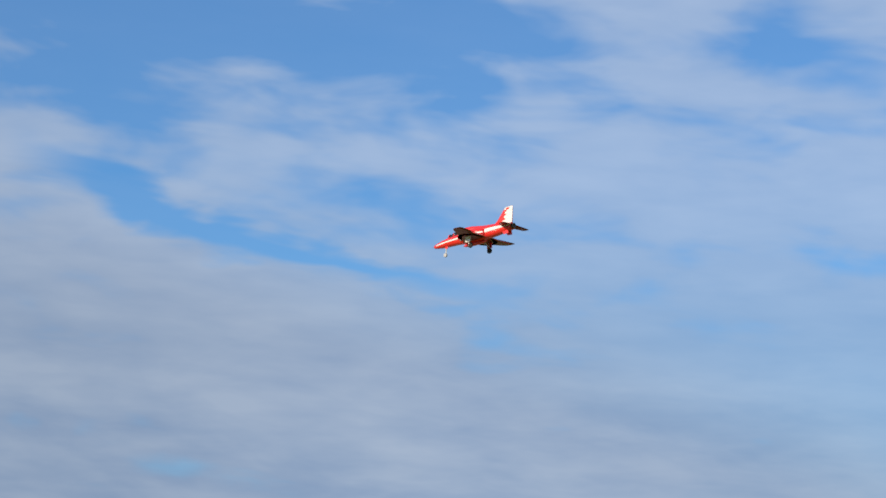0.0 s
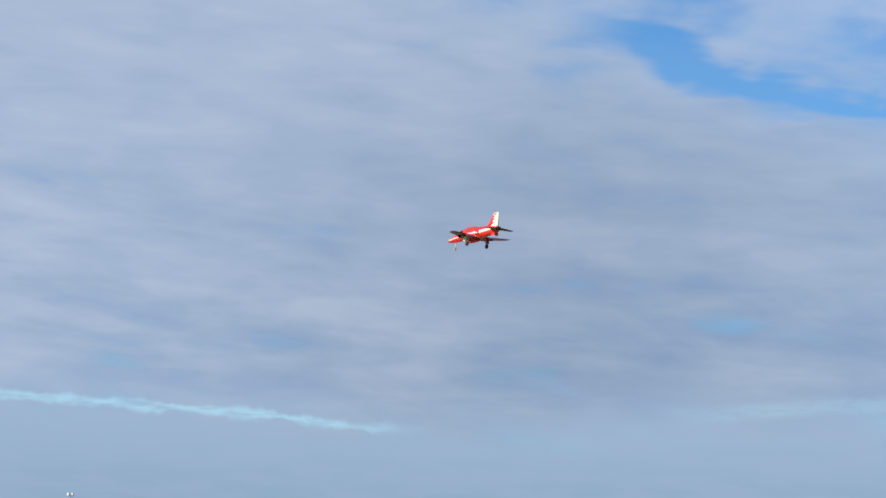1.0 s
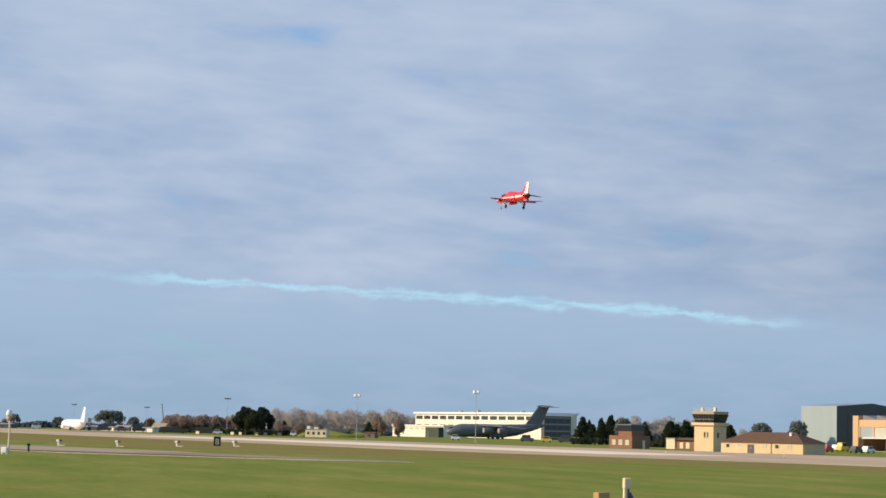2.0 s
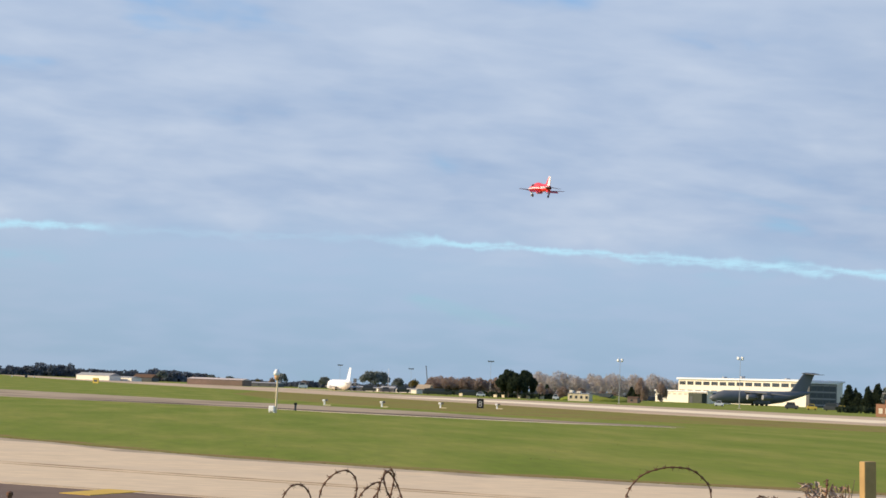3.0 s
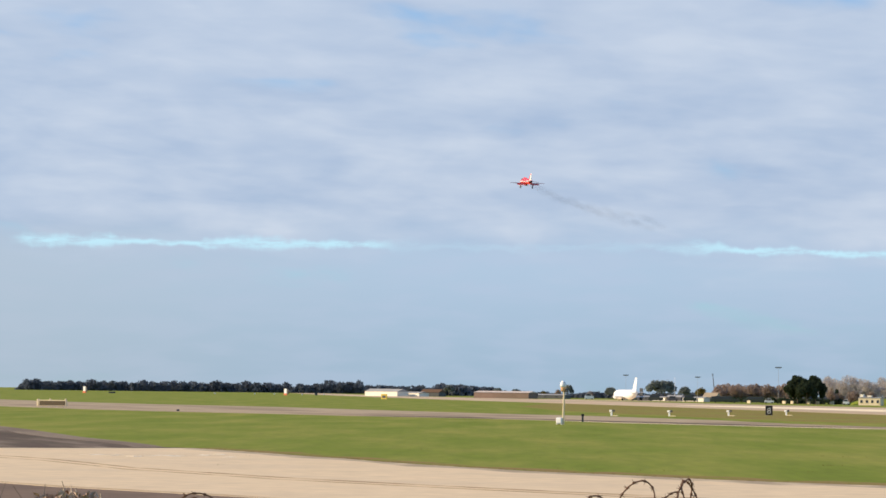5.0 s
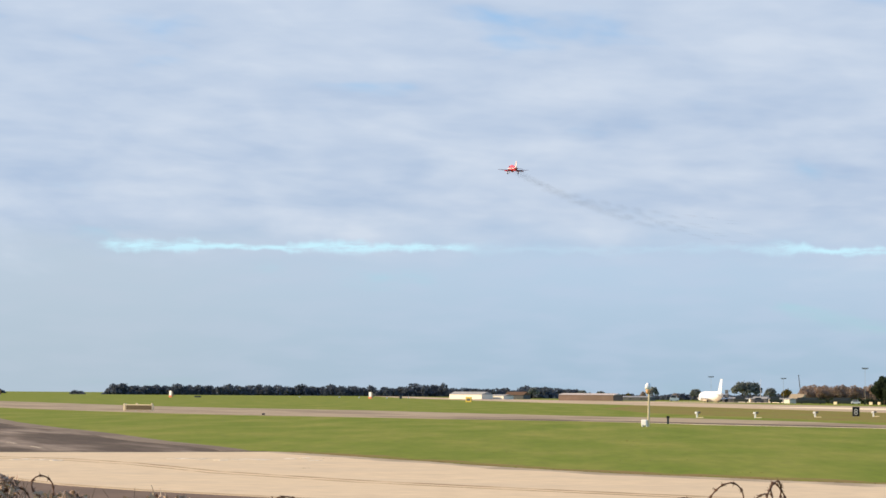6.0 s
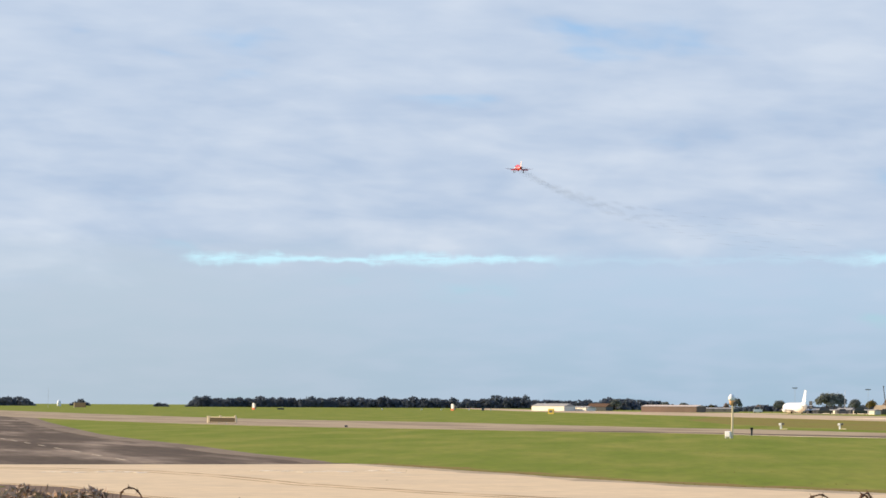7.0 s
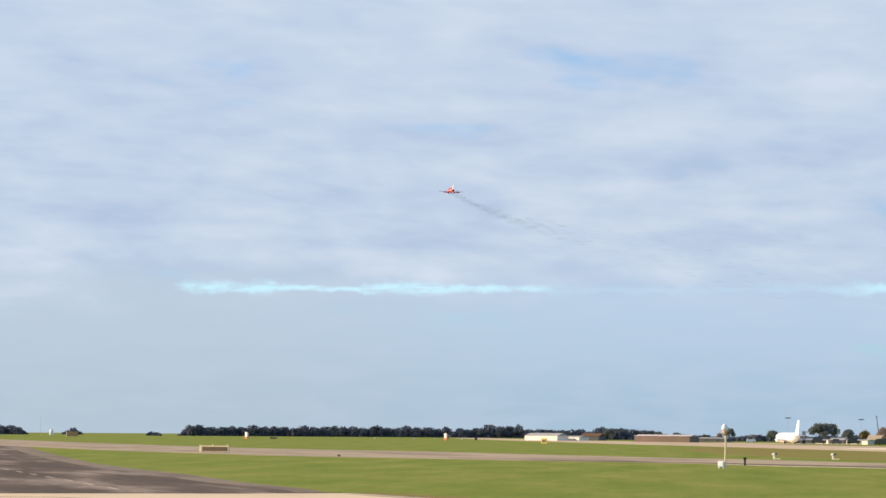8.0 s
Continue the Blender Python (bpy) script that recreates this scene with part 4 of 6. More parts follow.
    part("block_cap", boxed(L - 0.1, L + 8.1, -0.4, 1.5, 11.0, 11.3), BUFF, b)
    part("end_wall", boxed(L + 6.5, L + 7.9, 1.4, 44, 0, 10.4), DARK_CLAD, b, "dark end wall")
    part("downpipe", tube(bmesh.new(), (L + 5, -0.4, 0), (L + 5, -0.4, 10.5), 0.1, 0.1, 6), DARK_CLAD, b)


def build_huts():
    def hut(az, az_end, dist, depth, wall_h, roof_h, wall, roof, label, turn=0.0, doors=2):
        L = front_to(az, dist, az_end, turn)
        o = thing("hut", label, "building", stand(az, dist, turn))
        part("wall", boxed(0, L, 0, depth, 0, wall_h), wall, o)
        part("roof", gable(L, depth, wall_h, roof_h, 0.25), roof, o)
        for k in range(doors):
            window(o, L * (k + 0.3) / doors, L * (k + 0.3) / doors + 1.2, wall_h * 0.3, wall_h * 0.75, None, wall)
        return o
    T = 50
    # far huts to the left of the pole
    hut(-3.12, -2.3, 1440, 9, 2.9, 4.6, OFFICE_WHITE, ROOF_GREY, "pale metal shed with a grey roof", 28, 0)
    hut(-2.2, -1.75, 1430, 8, 2.2, 3.0, OFFICE_WHITE, ROOF_GREY, "low pale hut with a grey roof", 28, 0)
    hut(-1.72, -1.25, 1480, 10, 2.6, 4.8, DARK_CLAD, ROOF_BROWN, "dark gabled shed beyond the runway", T, 0)
    hut(-0.36, 1.02, 1270, 12, 3.2, 4.1, BROWN_SHED, PALE_ROOF, "long low brick shed with a pale roof", T, 0)
    hut(1.05, 1.9, 1330, 10, 2.0, 2.7, DARK_CLAD, ROOF_GREY, "dark low shed with a grey roof", T, 3)
    # cluster behind the runway, near the airliner
    hut(3.75, 4.05, 1180, 5, 1.9, 2.6, DARK_CLAD, ROOF_GREY, "small dark flat hut near the airliner", T)
    hut(4.1, 4.45, 1200, 5, 1.7, 2.2, OFFICE_WHITE, ROOF_GREY, "small pale portable cabin", 26, 1)
    hut(4.5, 4.85, 1190, 5, 1.9, 3.0, DARK_CLAD, ROOF_GREY, "small dark hut with a grey roof", T, 1)
    hut(4.9, 5.25, 1170, 5, 1.8, 2.3, OFFICE_WHITE, ROOF_GREY, "white portable cabin near the huts", 26, 1)
    hut(5.28, 5.42, 1085, 4, 1.9, 2.4, OFFICE_WHITE, ROOF_GREY, "small white shed between huts", 26, 0)
    hut(5.40, 5.72, 1120, 7, 2.2, 4.5, DARK_CLAD, TAN_ROOF, "open tan-roofed shelter beside the trees", T, 0)
    # yellow hut by the grass mound
    o = hut(9.25, 9.78, 925, 5, 3.0, 3.3, CREAM, ROOF_GREY, "cream flat-roofed hut beside a grass mound", T, 4)
    part("roof_box", boxed(0.3, 1.6, 1, 3, 3.3, 4.4), OFFICE_WHITE, o)
    part("roof_box", boxed(3.4, 5.0, 1, 3, 3.3, 4.0), OFFICE_WHITE, o)
    hut(9.85, 10.3, 950, 6, 2.0, 3.4, DARK_GREEN, DARK_GREEN, "low dark green shelter", T, 0)
    hut(10.75, 11.0, 930, 4, 2.0, 2.6, BROWN_SHED, ROOF_BROWN, "small brown hut by the trees", T, 1)
    bm = bmesh.new()
    p = at(10.0, 955)
    bmesh.ops.create_icosphere(bm, subdivisions=3, radius=1.0)
    for v in bm.verts:
        v.co = Vector((v.co.x * 17, v.co.y * 9, max(v.co.z, -0.05) * 2.9 + 0.25 * noise.noise(v.co * 3)))
    mound = tagged(part("grass_mound", bm, GRASS, None), "low green grass bank behind a hut", kind="structure")
    mound.matrix_basis = pose(p.x, p.y, 0, 0, 0, -10)


build_office()
build_cargo_plane()
build_white_plane()
build_tower()
build_hangars()
build_huts()


# ---- masts, signs and lights ----
def build_mast(az, dist, height, lit, dark_head=True):
    p = at(az, dist)
    o = thing("floodlight_mast", "tall grey floodlight mast on the apron", "lamp mast", pose(p.x, p.y, 0, 0, 0, -az), "apron floodlight masts")
    part("pole", tube(bmesh.new(), (0, 0, 0), (0, 0, height), 0.14 if lit else 0.08, 0.05, 8), GALV, o)
    wide, half = (0.62, 0.42) if lit else (0.8, 0.34) if dist > 700 else (0.34, 0.15)
    # lit masts get white paint, the others dark heads: the lighting is in the colour
    part("crossbar", boxed(-1.6 * wide, 1.6 * wide, -0.12, 0.12, height - 0.15, height + 0.1), WHITE if lit else GALV, o)
    for s in ((-1.1, 1.1) if lit else (-1.5, -0.5, 0.5, 1.5)):
        lamp = box(bmesh.new(), -half, half, -0.4, 0.4, 0.1, 1.0 if lit else 0.5, 0.1)
        bmesh.ops.transform(lamp, matrix=pose(s * wide, 0, height, 0, 0, -35 if lit else 0), verts=lamp.verts)
        part("lamp_head", lamp, WHITE if lit else DARK_CLAD, o)
    part("base_plate", boxed(-0.6, 0.6, -0.6, 0.6, 0, 0.2), CONCRETE, o)


for az, dist, el, lit in ((3.47, 1250, 0.43, False), (5.27, 1250, 0.40, False), (7.28, 1050, 0.66, False), (10.54, 820, 0.78, True), (13.55, 775, 0.93, True), (28.05, 640, 0.70, False)):
    build_mast(az, dist, EYE_Z + dist * math.tan(radians(el)), lit)


def rod(name, az, dist, top_el, r, mat, label, lean=0.0):
    p = at(az, dist)
    h = EYE_Z + dist * math.tan(radians(top_el))
    o = thing(name, label, "mast", pose(p.x, p.y, 0))
    part("pole", tube(bmesh.new(), (0, 0, 0), (lean, 0, h), r, r * 0.6, 8), mat, o)
    part("base_plate", boxed(-r * 2, r * 2, -r * 2, r * 2, 0, 0.15), CONCRETE, o)
    part("tip", lathe(bmesh.new(), [(0.01, 0), (r * 1.4, 0.1), (r * 1.4, 0.4), (0.01, 0.5)], pose(lean, 0, h - 0.1)), mat, o)


rod("radio_mast", 4.70, 1150, 0.37, 0.10, WHITE, "thin white radio mast behind huts")
rod("crane_jib", 5.72, 1200, 0.48, 0.30, DARK_CLAD, "dark leaning crane jib behind huts", -1.6)
rod("radio_mast", -15.25, 1700, 0.33, 0.10, GALV, "thin distant radio mast")


def build_pole():
    p = at(1.88, 278)
    o = thing("beacon_pole", "slim cream pole with an orange and white lamp head", "beacon", pose(p.x, p.y, 0, 0, 0, -28))
    part("pole", tube(bmesh.new(), (0.1, 0, 0), (0.20, 0, 4.05), 0.13, 0.11, 10), CREAM, o)
    head = part("lamp_head", lathe(bmesh.new(), [(0.05, 0), (0.28, 0.1), (0.36, 0.5), (0.3, 0.75)], pose(0.12, 0, 4.0)), LAMP_ORANGE, o, "orange lamp housing", True)
    part("dome", lathe(bmesh.new(), [(0.38, 0), (0.40, 0.2), (0.34, 0.5), (0.2, 0.72), (0.02, 0.8)], pose(0.06, 0, 4.58)), WHITE, head, "white dome", True)
    part("bracket", boxed(0.24, 0.66, -0.15, 0.15, 3.95, 4.4, 0.04), DARK_CLAD, o, "dark control box")
    b = part("cabinet", box(bmesh.new(), -0.75, 0.05, -0.35, 0.35, 0.12, 0.85, 0.12), WHITE, o, "white equipment cabinet")
    for x in (-0.62, -0.05):
        part("foot", boxed(x - 0.09, x + 0.09, -0.25, 0.25, 0, 0.2), WHITE, b)
    q = at(2.39, 306)
    k = thing("marker_post", "short black marker post in the grass", "post", pose(q.x, q.y, 0))
    part("post", boxed(-0.14, 0.14, -0.1, 0.1, 0, 1.0, 0.03), DARK_CLAD, k)
    part("cap", boxed(-0.2, 0.2, -0.16, 0.16, 0.75, 1.05, 0.03), BLACK, k)


def build_approach_light(az, dist):
    p = at(az, dist)
    o = thing("approach_light", "small white runway light on a stub post", "runway light", pose(p.x, p.y, 0, 0, 0, -az - 30), "white runway lights")
    part("stem", box(bmesh.new(), -0.16, 0.10, -0.13, 0.13, 0, 0.72, 0.04), WHITE, o)
    part("lamp", box(bmesh.new(), -0.38, 0.16, -0.22, 0.22, 0.66, 1.02, 0.1), WHITE, o, "white lamp housing")
    part("hood", box(bmesh.new(), 0.16, 0.52, -0.2, 0.2, 0.72, 1.06, 0.06), DARK_CLAD, o, "dark hood")
    part("cable_cover", box(bmesh.new(), 0.1, 1.2, -0.12, 0.12, 0, 0.12, 0.03), CREAM, o, "pale cable cover on the ground")


def build_number_sign():
    p = at(7.05, 425)
    o = thing("distance_sign", "black square board with a white figure 8", "sign", pose(p.x, p.y, 0, 0, 0, -7))
    part("board", boxed(-0.66, 0.66, -0.12, 0.12, 0.15, 1.9, 0.04), BLACK, o)
    for x in (-0.45, 0.45):
        part("leg", boxed(x - 0.06, x + 0.06, -0.06, 0.06, 0, 0.2), GALV, o)
    text = bpy.data.curves.new("figure", "FONT")
    text.body, text.size, text.extrude, text.align_x = "8", 1.55, 0.01, "CENTER"
    text.materials.append(OFFICE_WHITE)
    f = new("figure", text)
    f.parent = o
    f.matrix_basis = pose(0, -0.14, 0.42, 90, 0, 0)


def build_board(az, dist, width, height, mat, label, legs=3, lift=0.25, ends=None, turn=0.0, face=None, fill=0.47):
    p = at(az, dist)
    o = thing("taxiway_sign", label, "sign", pose(p.x, p.y, 0, 0, 0, -az + turn))
    part("board", box(bmesh.new(), -width / 2, width / 2, -0.2, 0.2, lift, lift + height, 0.05), mat, o)
    if face:
        part("face", boxed(-width * fill, width * fill, -0.24, -0.19, lift + height * (0.57 - fill), lift + height * (0.39 + fill)), face, o, "dark sign face")
    if ends:
        part("end_panel", box(bmesh.new(), -width / 2 - 0.45, -width / 2, -0.26, 0.26, lift - 0.1, lift + height + 0.15, 0.04), ends, o, "pale end panel")
        for k in (-0.1, 0.46):
            part("lamp", box(bmesh.new(), width * k - 0.14, width * k + 0.14, -0.15, 0.15, lift + height, lift + height + 0.25, 0.04), ends, o)
    for k in range(legs):
        x = (k / (legs - 1) - 0.5) * width * 0.85
        part("leg", boxed(x - 0.05, x + 0.05, -0.05, 0.05, 0, lift), GALV, o)


SIGN_OLIVE = material("weathered_sign", (0.065, 0.046, 0.020), 0.7, 0.15, 1.0)
SIGN_YELLOW = material("dull_yellow_sign", (0.60, 0.44, 0.07), 0.7, 0.15, 1.0)
MARK_RED = material("faded_orange_red", (0.62, 0.17, 0.07), 0.7, 0.1, 1.0)
build_pole()
for az, dist in ((3.12, 388), (4.57, 392), (6.05, 412), (7.48, 436)):
    build_approach_light(az, dist)
build_number_sign()
build_board(-10.91, 430, 6.4, 1.1, CREAM, "long cream taxiway sign with a brown face", 4, 0.25, CREAM, -38, SIGN_OLIVE)
build_board(-14.46, 1560, 9.6, 3.2, SIGN_OLIVE, "distant olive taxiway sign with a pale end", 3, 0.3, CREAM, -38, SIGN_OLIVE)
build_board(-2.63, 900, 2.7, 2.1, SIGN_YELLOW, "square yellow runway sign with a dark face", 2, 0.2, None, -34, DARK_CLAD, 0.30)
build_board(-9.46, 1350, 4.0, 0.9, DARK_CLAD, "low dark equipment boxes in the grass", 3, 0.1)
build_board(-4.35, 1350, 1.6, 1.9, DARK_CLAD, "dark twin equipment boxes in the grass", 2, 0.1)
build_board(3.86, 1150, 1.8, 6.2, DARK_CLAD, "tall dark equipment cabinet beside the airliner", 2, 0.1, None, -30)
build_board(-7.81, 380, 0.5, 0.28, DARK_CLAD, "low dark box beside the taxiway", 2, 0.05)


def build_marker(az, dist):
    p = at(az, dist)
    o = thing("marker_board", "orange and white striped marker board", "marker", pose(p.x, p.y, 0, 0, 0, -45), "striped marker boards")
    part("panel", boxed(-1.1, 1.1, -0.2, 0.2, 1.2, 3.9, 0.05), WHITE, o, "white panel")
    part("panel", boxed(1.15, 2.6, -0.2, 0.2, 0.6, 3.6, 0.05), DARK_CLAD, o, "dark shaded panel")
    part("base", boxed(-1.4, 1.4, -0.3, 0.3, 0, 1.2, 0.05), MARK_RED, o, "orange base")


for az in (6.55, 7.42, 7.62, 8.02, 8.25, 8.6):
    build_board(az, 960, 1.5 + 0.3 * (int(az * 100) % 3), 1.2, CREAM, "small pale equipment cabinet beside the apron", 2, 0.1, None, -40)
build_marker(-10.14, 1330)
build_marker(-5.12, 1330)
p = at(-14.98, 2000)
o = thing("radome", "small white radome on the skyline", "radome", pose(p.x, p.y, 0))
part("dome", lathe(bmesh.new(), [(1.6, 0), (1.7, 1.2), (1.8, 3.0), (1.6, 4.2), (1.0, 5.0), (0.05, 5.4)]), WHITE, o, smooth=True)
part("base", lathe(bmesh.new(), [(1.3, 0), (1.3, 0.3), (1.0, 0.32)]), CONCRETE, o)
for az, dist in ((-6.9, 1400), (-5.9, 1400), (-5.4, 1400), (-4.7, 1400), (-4.15, 1400), (21.3, 430), (18.35, 470)):
    p = at(az, dist)
    k = 1.0 if dist > 1000 else 0.45
    o = thing("edge_light", "tiny white runway edge light in the grass", "runway light", pose(p.x, p.y, 0, 0, 0, -az), "tiny runway edge lights")
    part("lamp", box(bmesh.new(), -0.45 * k, 0.45 * k, -0.3 * k, 0.3 * k, 0.25, 0.25 + 0.7 * k, 0.12 * k), WHITE if k == 1 else CREAM, o)
    part("stem", boxed(-0.1, 0.1, -0.1, 0.1, 0, 0.26), GALV, o)


# ---- vehicles ----
def build_vehicle(az, dist, turn, L, H, mat, label, category="car", cab=0.55):
    p = at(az, dist)
    o = thing("vehicle", label, category, pose(p.x, p.y, 0, 0, 0, -az + turn))
    w = 1.9
    part("body", box(bmesh.new(), -L / 2, L / 2, -w / 2, w / 2, 0.35, 0.35 + H * 0.52, 0.14), mat, o)
    bm = bmesh.new()
    z0, z1 = 0.35 + H * 0.5, 0.35 + H
    loft(bm, [[Vector((x, y * k, z)) for x, y in ((-L * (cab - 0.12) * k2, -w / 2), (L * 0.28 * k2, -w / 2), (L * 0.28 * k2, w / 2), (-L * (cab - 0.12) * k2, w / 2))] for z, k, k2 in ((z0, 0.97, 1.0), (z1, 0.82, 0.8))])
    cabin = part("cabin", bm, mat, o)
    part("side_window", boxed(-L * (cab - 0.2), L * 0.2, -w / 2 + 0.02, -w / 2 + 0.07, z0 + 0.1, z1 - 0.12), WINDOW, cabin)
    for x in (-L * 0.32, L * 0.32):
        for y in (-1, 1):
            part("wheel", wheel_bm(0.36, 0.24, 0, 0, 0), BLACK, o).matrix_basis = pose(x, y * (w / 2 - 0.1), 0.36, 0, 0, 90)


for az, dist, turn, L, H, mat, label, cat in (
        (22.34, 640, 62, 4.4, 1.7, CAR_RED, "red car parked beside the hangar", "car"),
        (22.72, 690, 62, 4.8, 2.3, YELLOW, "yellow airfield service truck beside hangar", "truck"),
        (23.35, 630, 58, 4.2, 1.6, WHITE, "white car parked beside the hangar", "car"),
        (23.05, 625, 62, 4.4, 1.6, DARK_CLAD, "black car parked beside the hangar", "car"),
        (22.58, 720, 62, 4.0, 1.6, WHITE, "white car near the grey hangar", "car"),
        (24.35, 705, 58, 4.3, 1.8, CAR_RED, "red car inside the open hangar", "car"),
        (25.05, 680, 55, 4.8, 2.1, WHITE, "white van by the hangar doors", "van"),
        (25.75, 672, 58, 4.4, 1.6, DARK_CLAD, "dark car by the hangar", "car"),
        (26.4, 660, 60, 4.6, 1.6, DARK_CLAD, "dark car by the hangar", "car"),
        (5.95, 1010, 0, 13, 2.6, DARK_GREEN, "long dark green military truck parked", "truck"),
        (6.75, 1010, 0, 12, 2.6, DARK_GREEN, "long dark green military truck parked", "truck"),
        (8.95, 940, 0, 2.6, 2.0, WHITE, "small white trailer on the apron", "trailer"),
        (13.05, 900, 0, 3.6, 1.9, WHITE, "small white van beside the transport aircraft", "van"),
        (14.85, 880, 0, 5.2, 2.4, DARK_CLAD, "dark tug beside the transport aircraft", "truck"),
        (15.35, 880, 0, 4.0, 2.0, YELLOW, "small yellow ground service cart", "truck"),
        (15.85, 870, 0, 6.5, 2.6, DARK_CLAD, "dark truck standing on the apron", "truck"),
        (16.1, 870, 0, 4.0, 1.8, YELLOW, "yellow tug on the apron", "truck"),
        (4.22, 1130, 0, 7.5, 2.7, DARK_GREEN, "dark green military truck near the huts", "truck"),
        (4.66, 1125, 0, 5.0, 2.2, DARK_CLAD, "dark utility vehicle near the huts", "car"),
        (5.08, 1110, 0, 6.5, 2.9, DARK_GREEN, "dark green military truck near the huts", "truck"),
        (5.72, 1075, 0, 5.5, 2.4, DARK_CLAD, "dark utility vehicle beside the tan shelter", "car"),
        (7.05, 1000, 0, 4.0, 1.7, WHITE, "white car parked beside the apron", "car"),
        (2.55, 1240, 0, 5.0, 3.0, WHITE, "white fuel truck near the airliner", "truck")):
    build_vehicle(az, dist, turn, L, H, mat, label, cat)


# ---- trees ----
BARK = material("bark", (0.16, 0.125, 0.10), 0.95, 0.2, 2.0)
# twigs and trunks of far bare trees, lightened in colour to imitate haze
TWIG_HAZY = material("hazy_bare_twigs", (0.66, 0.61, 0.58), 0.95, 0.12, 0.3, leafy=0.6)
LEAF_DARK = material("dark_evergreen", (0.056, 0.076, 0.046), 0.9, 0.35, 0.4, leafy=0.5)
LEAF_BROWN = material("brown_winter_crown", (0.46, 0.36, 0.30), 0.95, 0.25, 0.3, leafy=0.5)
LEAF_GREY = material("grey_green_crown", (0.27, 0.30, 0.285), 0.95, 0.25, 0.3, leafy=0.5)
LEAF_OCHRE = material("ochre_crown", (0.26, 0.21, 0.07), 0.95, 0.25, 0.4, leafy=0.5)
# winter wood grey, with the bluish haze of distance mixed into the colour
HAZY_WOODS = material("hazy_winter_woods", (0.145, 0.172, 0.215), 0.95, 0.15, 0.03, leafy=0.5)


def clump(verts, faces, p, s, rnd):
    """Three crossed leaf cards of uneven shape."""
    for _ in range(3):
        a = Vector((rnd.gauss(0, 1), rnd.gauss(0, 1), rnd.gauss(0, 1))).normalized()
        b = a.cross(Vector((rnd.gauss(0, 1), rnd.gauss(0, 1), rnd.gauss(0, 1)))).normalized()
        k = len(verts)
        verts += [p + a * s * rnd.uniform(0.6, 1.1), p + b * s * rnd.uniform(0.6, 1.1), p - a * s * rnd.uniform(0.6, 1.1), p - b * s * rnd.uniform(0.6, 1.1)]
        faces.append((k, k + 1, k + 2, k + 3))


def mesh_of(name, verts, faces, mat):
    me = bpy.data.meshes.new(name)
    me.from_pydata(verts, [], faces)
    me.materials.append(mat)
    return me


def limbs(rnd, height, spread, start=0.25, count=9, r0=0.28):
    """A tapered trunk with limbs."""
    bm = bmesh.new()
    tube(bm, (0, 0, -0.1), (0, 0, height * 0.55), r0, r0 * 0.6, 7)
    tube(bm, (0, 0, height * 0.55), (rnd.uniform(-0.3, 0.3), 0, height * 0.92), r0 * 0.6, r0 * 0.15, 6)
    for k in range(count):
        h = height * (start + (0.85 - start) * k / count)
        a = 2.4 * k + rnd.uniform(-0.4, 0.4)
        reach = spread * (1.0 - 0.55 * k / count) * rnd.uniform(0.75, 1.1)
        tip = Vector((math.cos(a) * reach, math.sin(a) * reach, h + height * rnd.uniform(0.10, 0.24)))
        tube(bm, (0, 0, h), tip, r0 * 0.4, r0 * 0.12, 5)
    return bm


def tree_proto(seed, height, spread, crown_mat, shape, count, size, label):
    """One tree: trunk with limbs and a crown of clumps. shape: round, low or cone."""
    rnd = random.Random(seed)
    o = tagged(new("tree"), label, "tree")
    bm = limbs(rnd, height * (0.8 if shape == "low" else 1.0), spread * (0.6 if shape == "low" else 0.8), 0.2, 12, 0.12 if shape == "low" else 0.28)
    part("trunk", bm, crown_mat if shape == "low" else BARK, o)
    verts, faces = [], []
    blobs = []
    if shape == "cone":
        for k in range(16):
            u = k / 15
            blobs.append((Vector((rnd.uniform(-0.3, 0.3) * spread * (1 - u), rnd.uniform(-0.3, 0.3) * spread * (1 - u), height * (0.12 + 0.83 * u))), spread * (1.0 - 0.75 * u * u) * rnd.uniform(0.6, 1.1), height * 0.09))
    elif shape == "low":
        # a crown of fine twigs from near the ground up to a domed top
        for k in range(22):
            a, u = 2.4 * k, math.sqrt((k + 0.5) / 22)
            z = height * (0.18 + (0.86 * math.sqrt(1 - 0.7 * u * u) - 0.18) * ((k * 0.618) % 1.0) ** 0.7)
            blobs.append((Vector((math.cos(a) * u * spread * 0.72, math.sin(a) * u * spread * 0.72, z)), spread * rnd.uniform(0.25, 0.38), height * rnd.uniform(0.12, 0.20)))
    else:
        for k in range(15):
            a, u = 2.4 * k, math.sqrt((k + 0.5) / 15)
            z = height * (0.62 + 0.27 * (1 - u * u) * rnd.uniform(0.6, 1.1) - 0.26 * rnd.random() * u)
            blobs.append((Vector((math.cos(a) * u * spread * 0.75, math.sin(a) * u * spread * 0.75, z)), spread * rnd.uniform(0.27, 0.42), height * rnd.uniform(0.12, 0.2)))
    for _ in range(count):
        c, r, rz = blobs[rnd.randrange(len(blobs))]
        d = Vector((rnd.gauss(0, 1), rnd.gauss(0, 1), rnd.gauss(0, 1))).normalized() * rnd.uniform(0.55, 1.08)
        clump(verts, faces, c + Vector((d.x * r, d.y * r, d.z * rz)), size * rnd.uniform(0.6, 1.2), rnd)
    crown = new("crown", mesh_of("crown", verts, faces, crown_mat))
    crown.parent = o
    return o


def plant(proto, az, dist, height, base_height, wide=1.0, first=False):
    p = at(az, dist)
    s = height / base_height
    m = Matrix.LocRotScale(p, Euler((0, 0, radians((az * 137.0) % 360))), Vector((s * wide, s * wide, s)))
    if first:
        proto.matrix_basis = m
        return proto
    return copy_thing(proto, m)


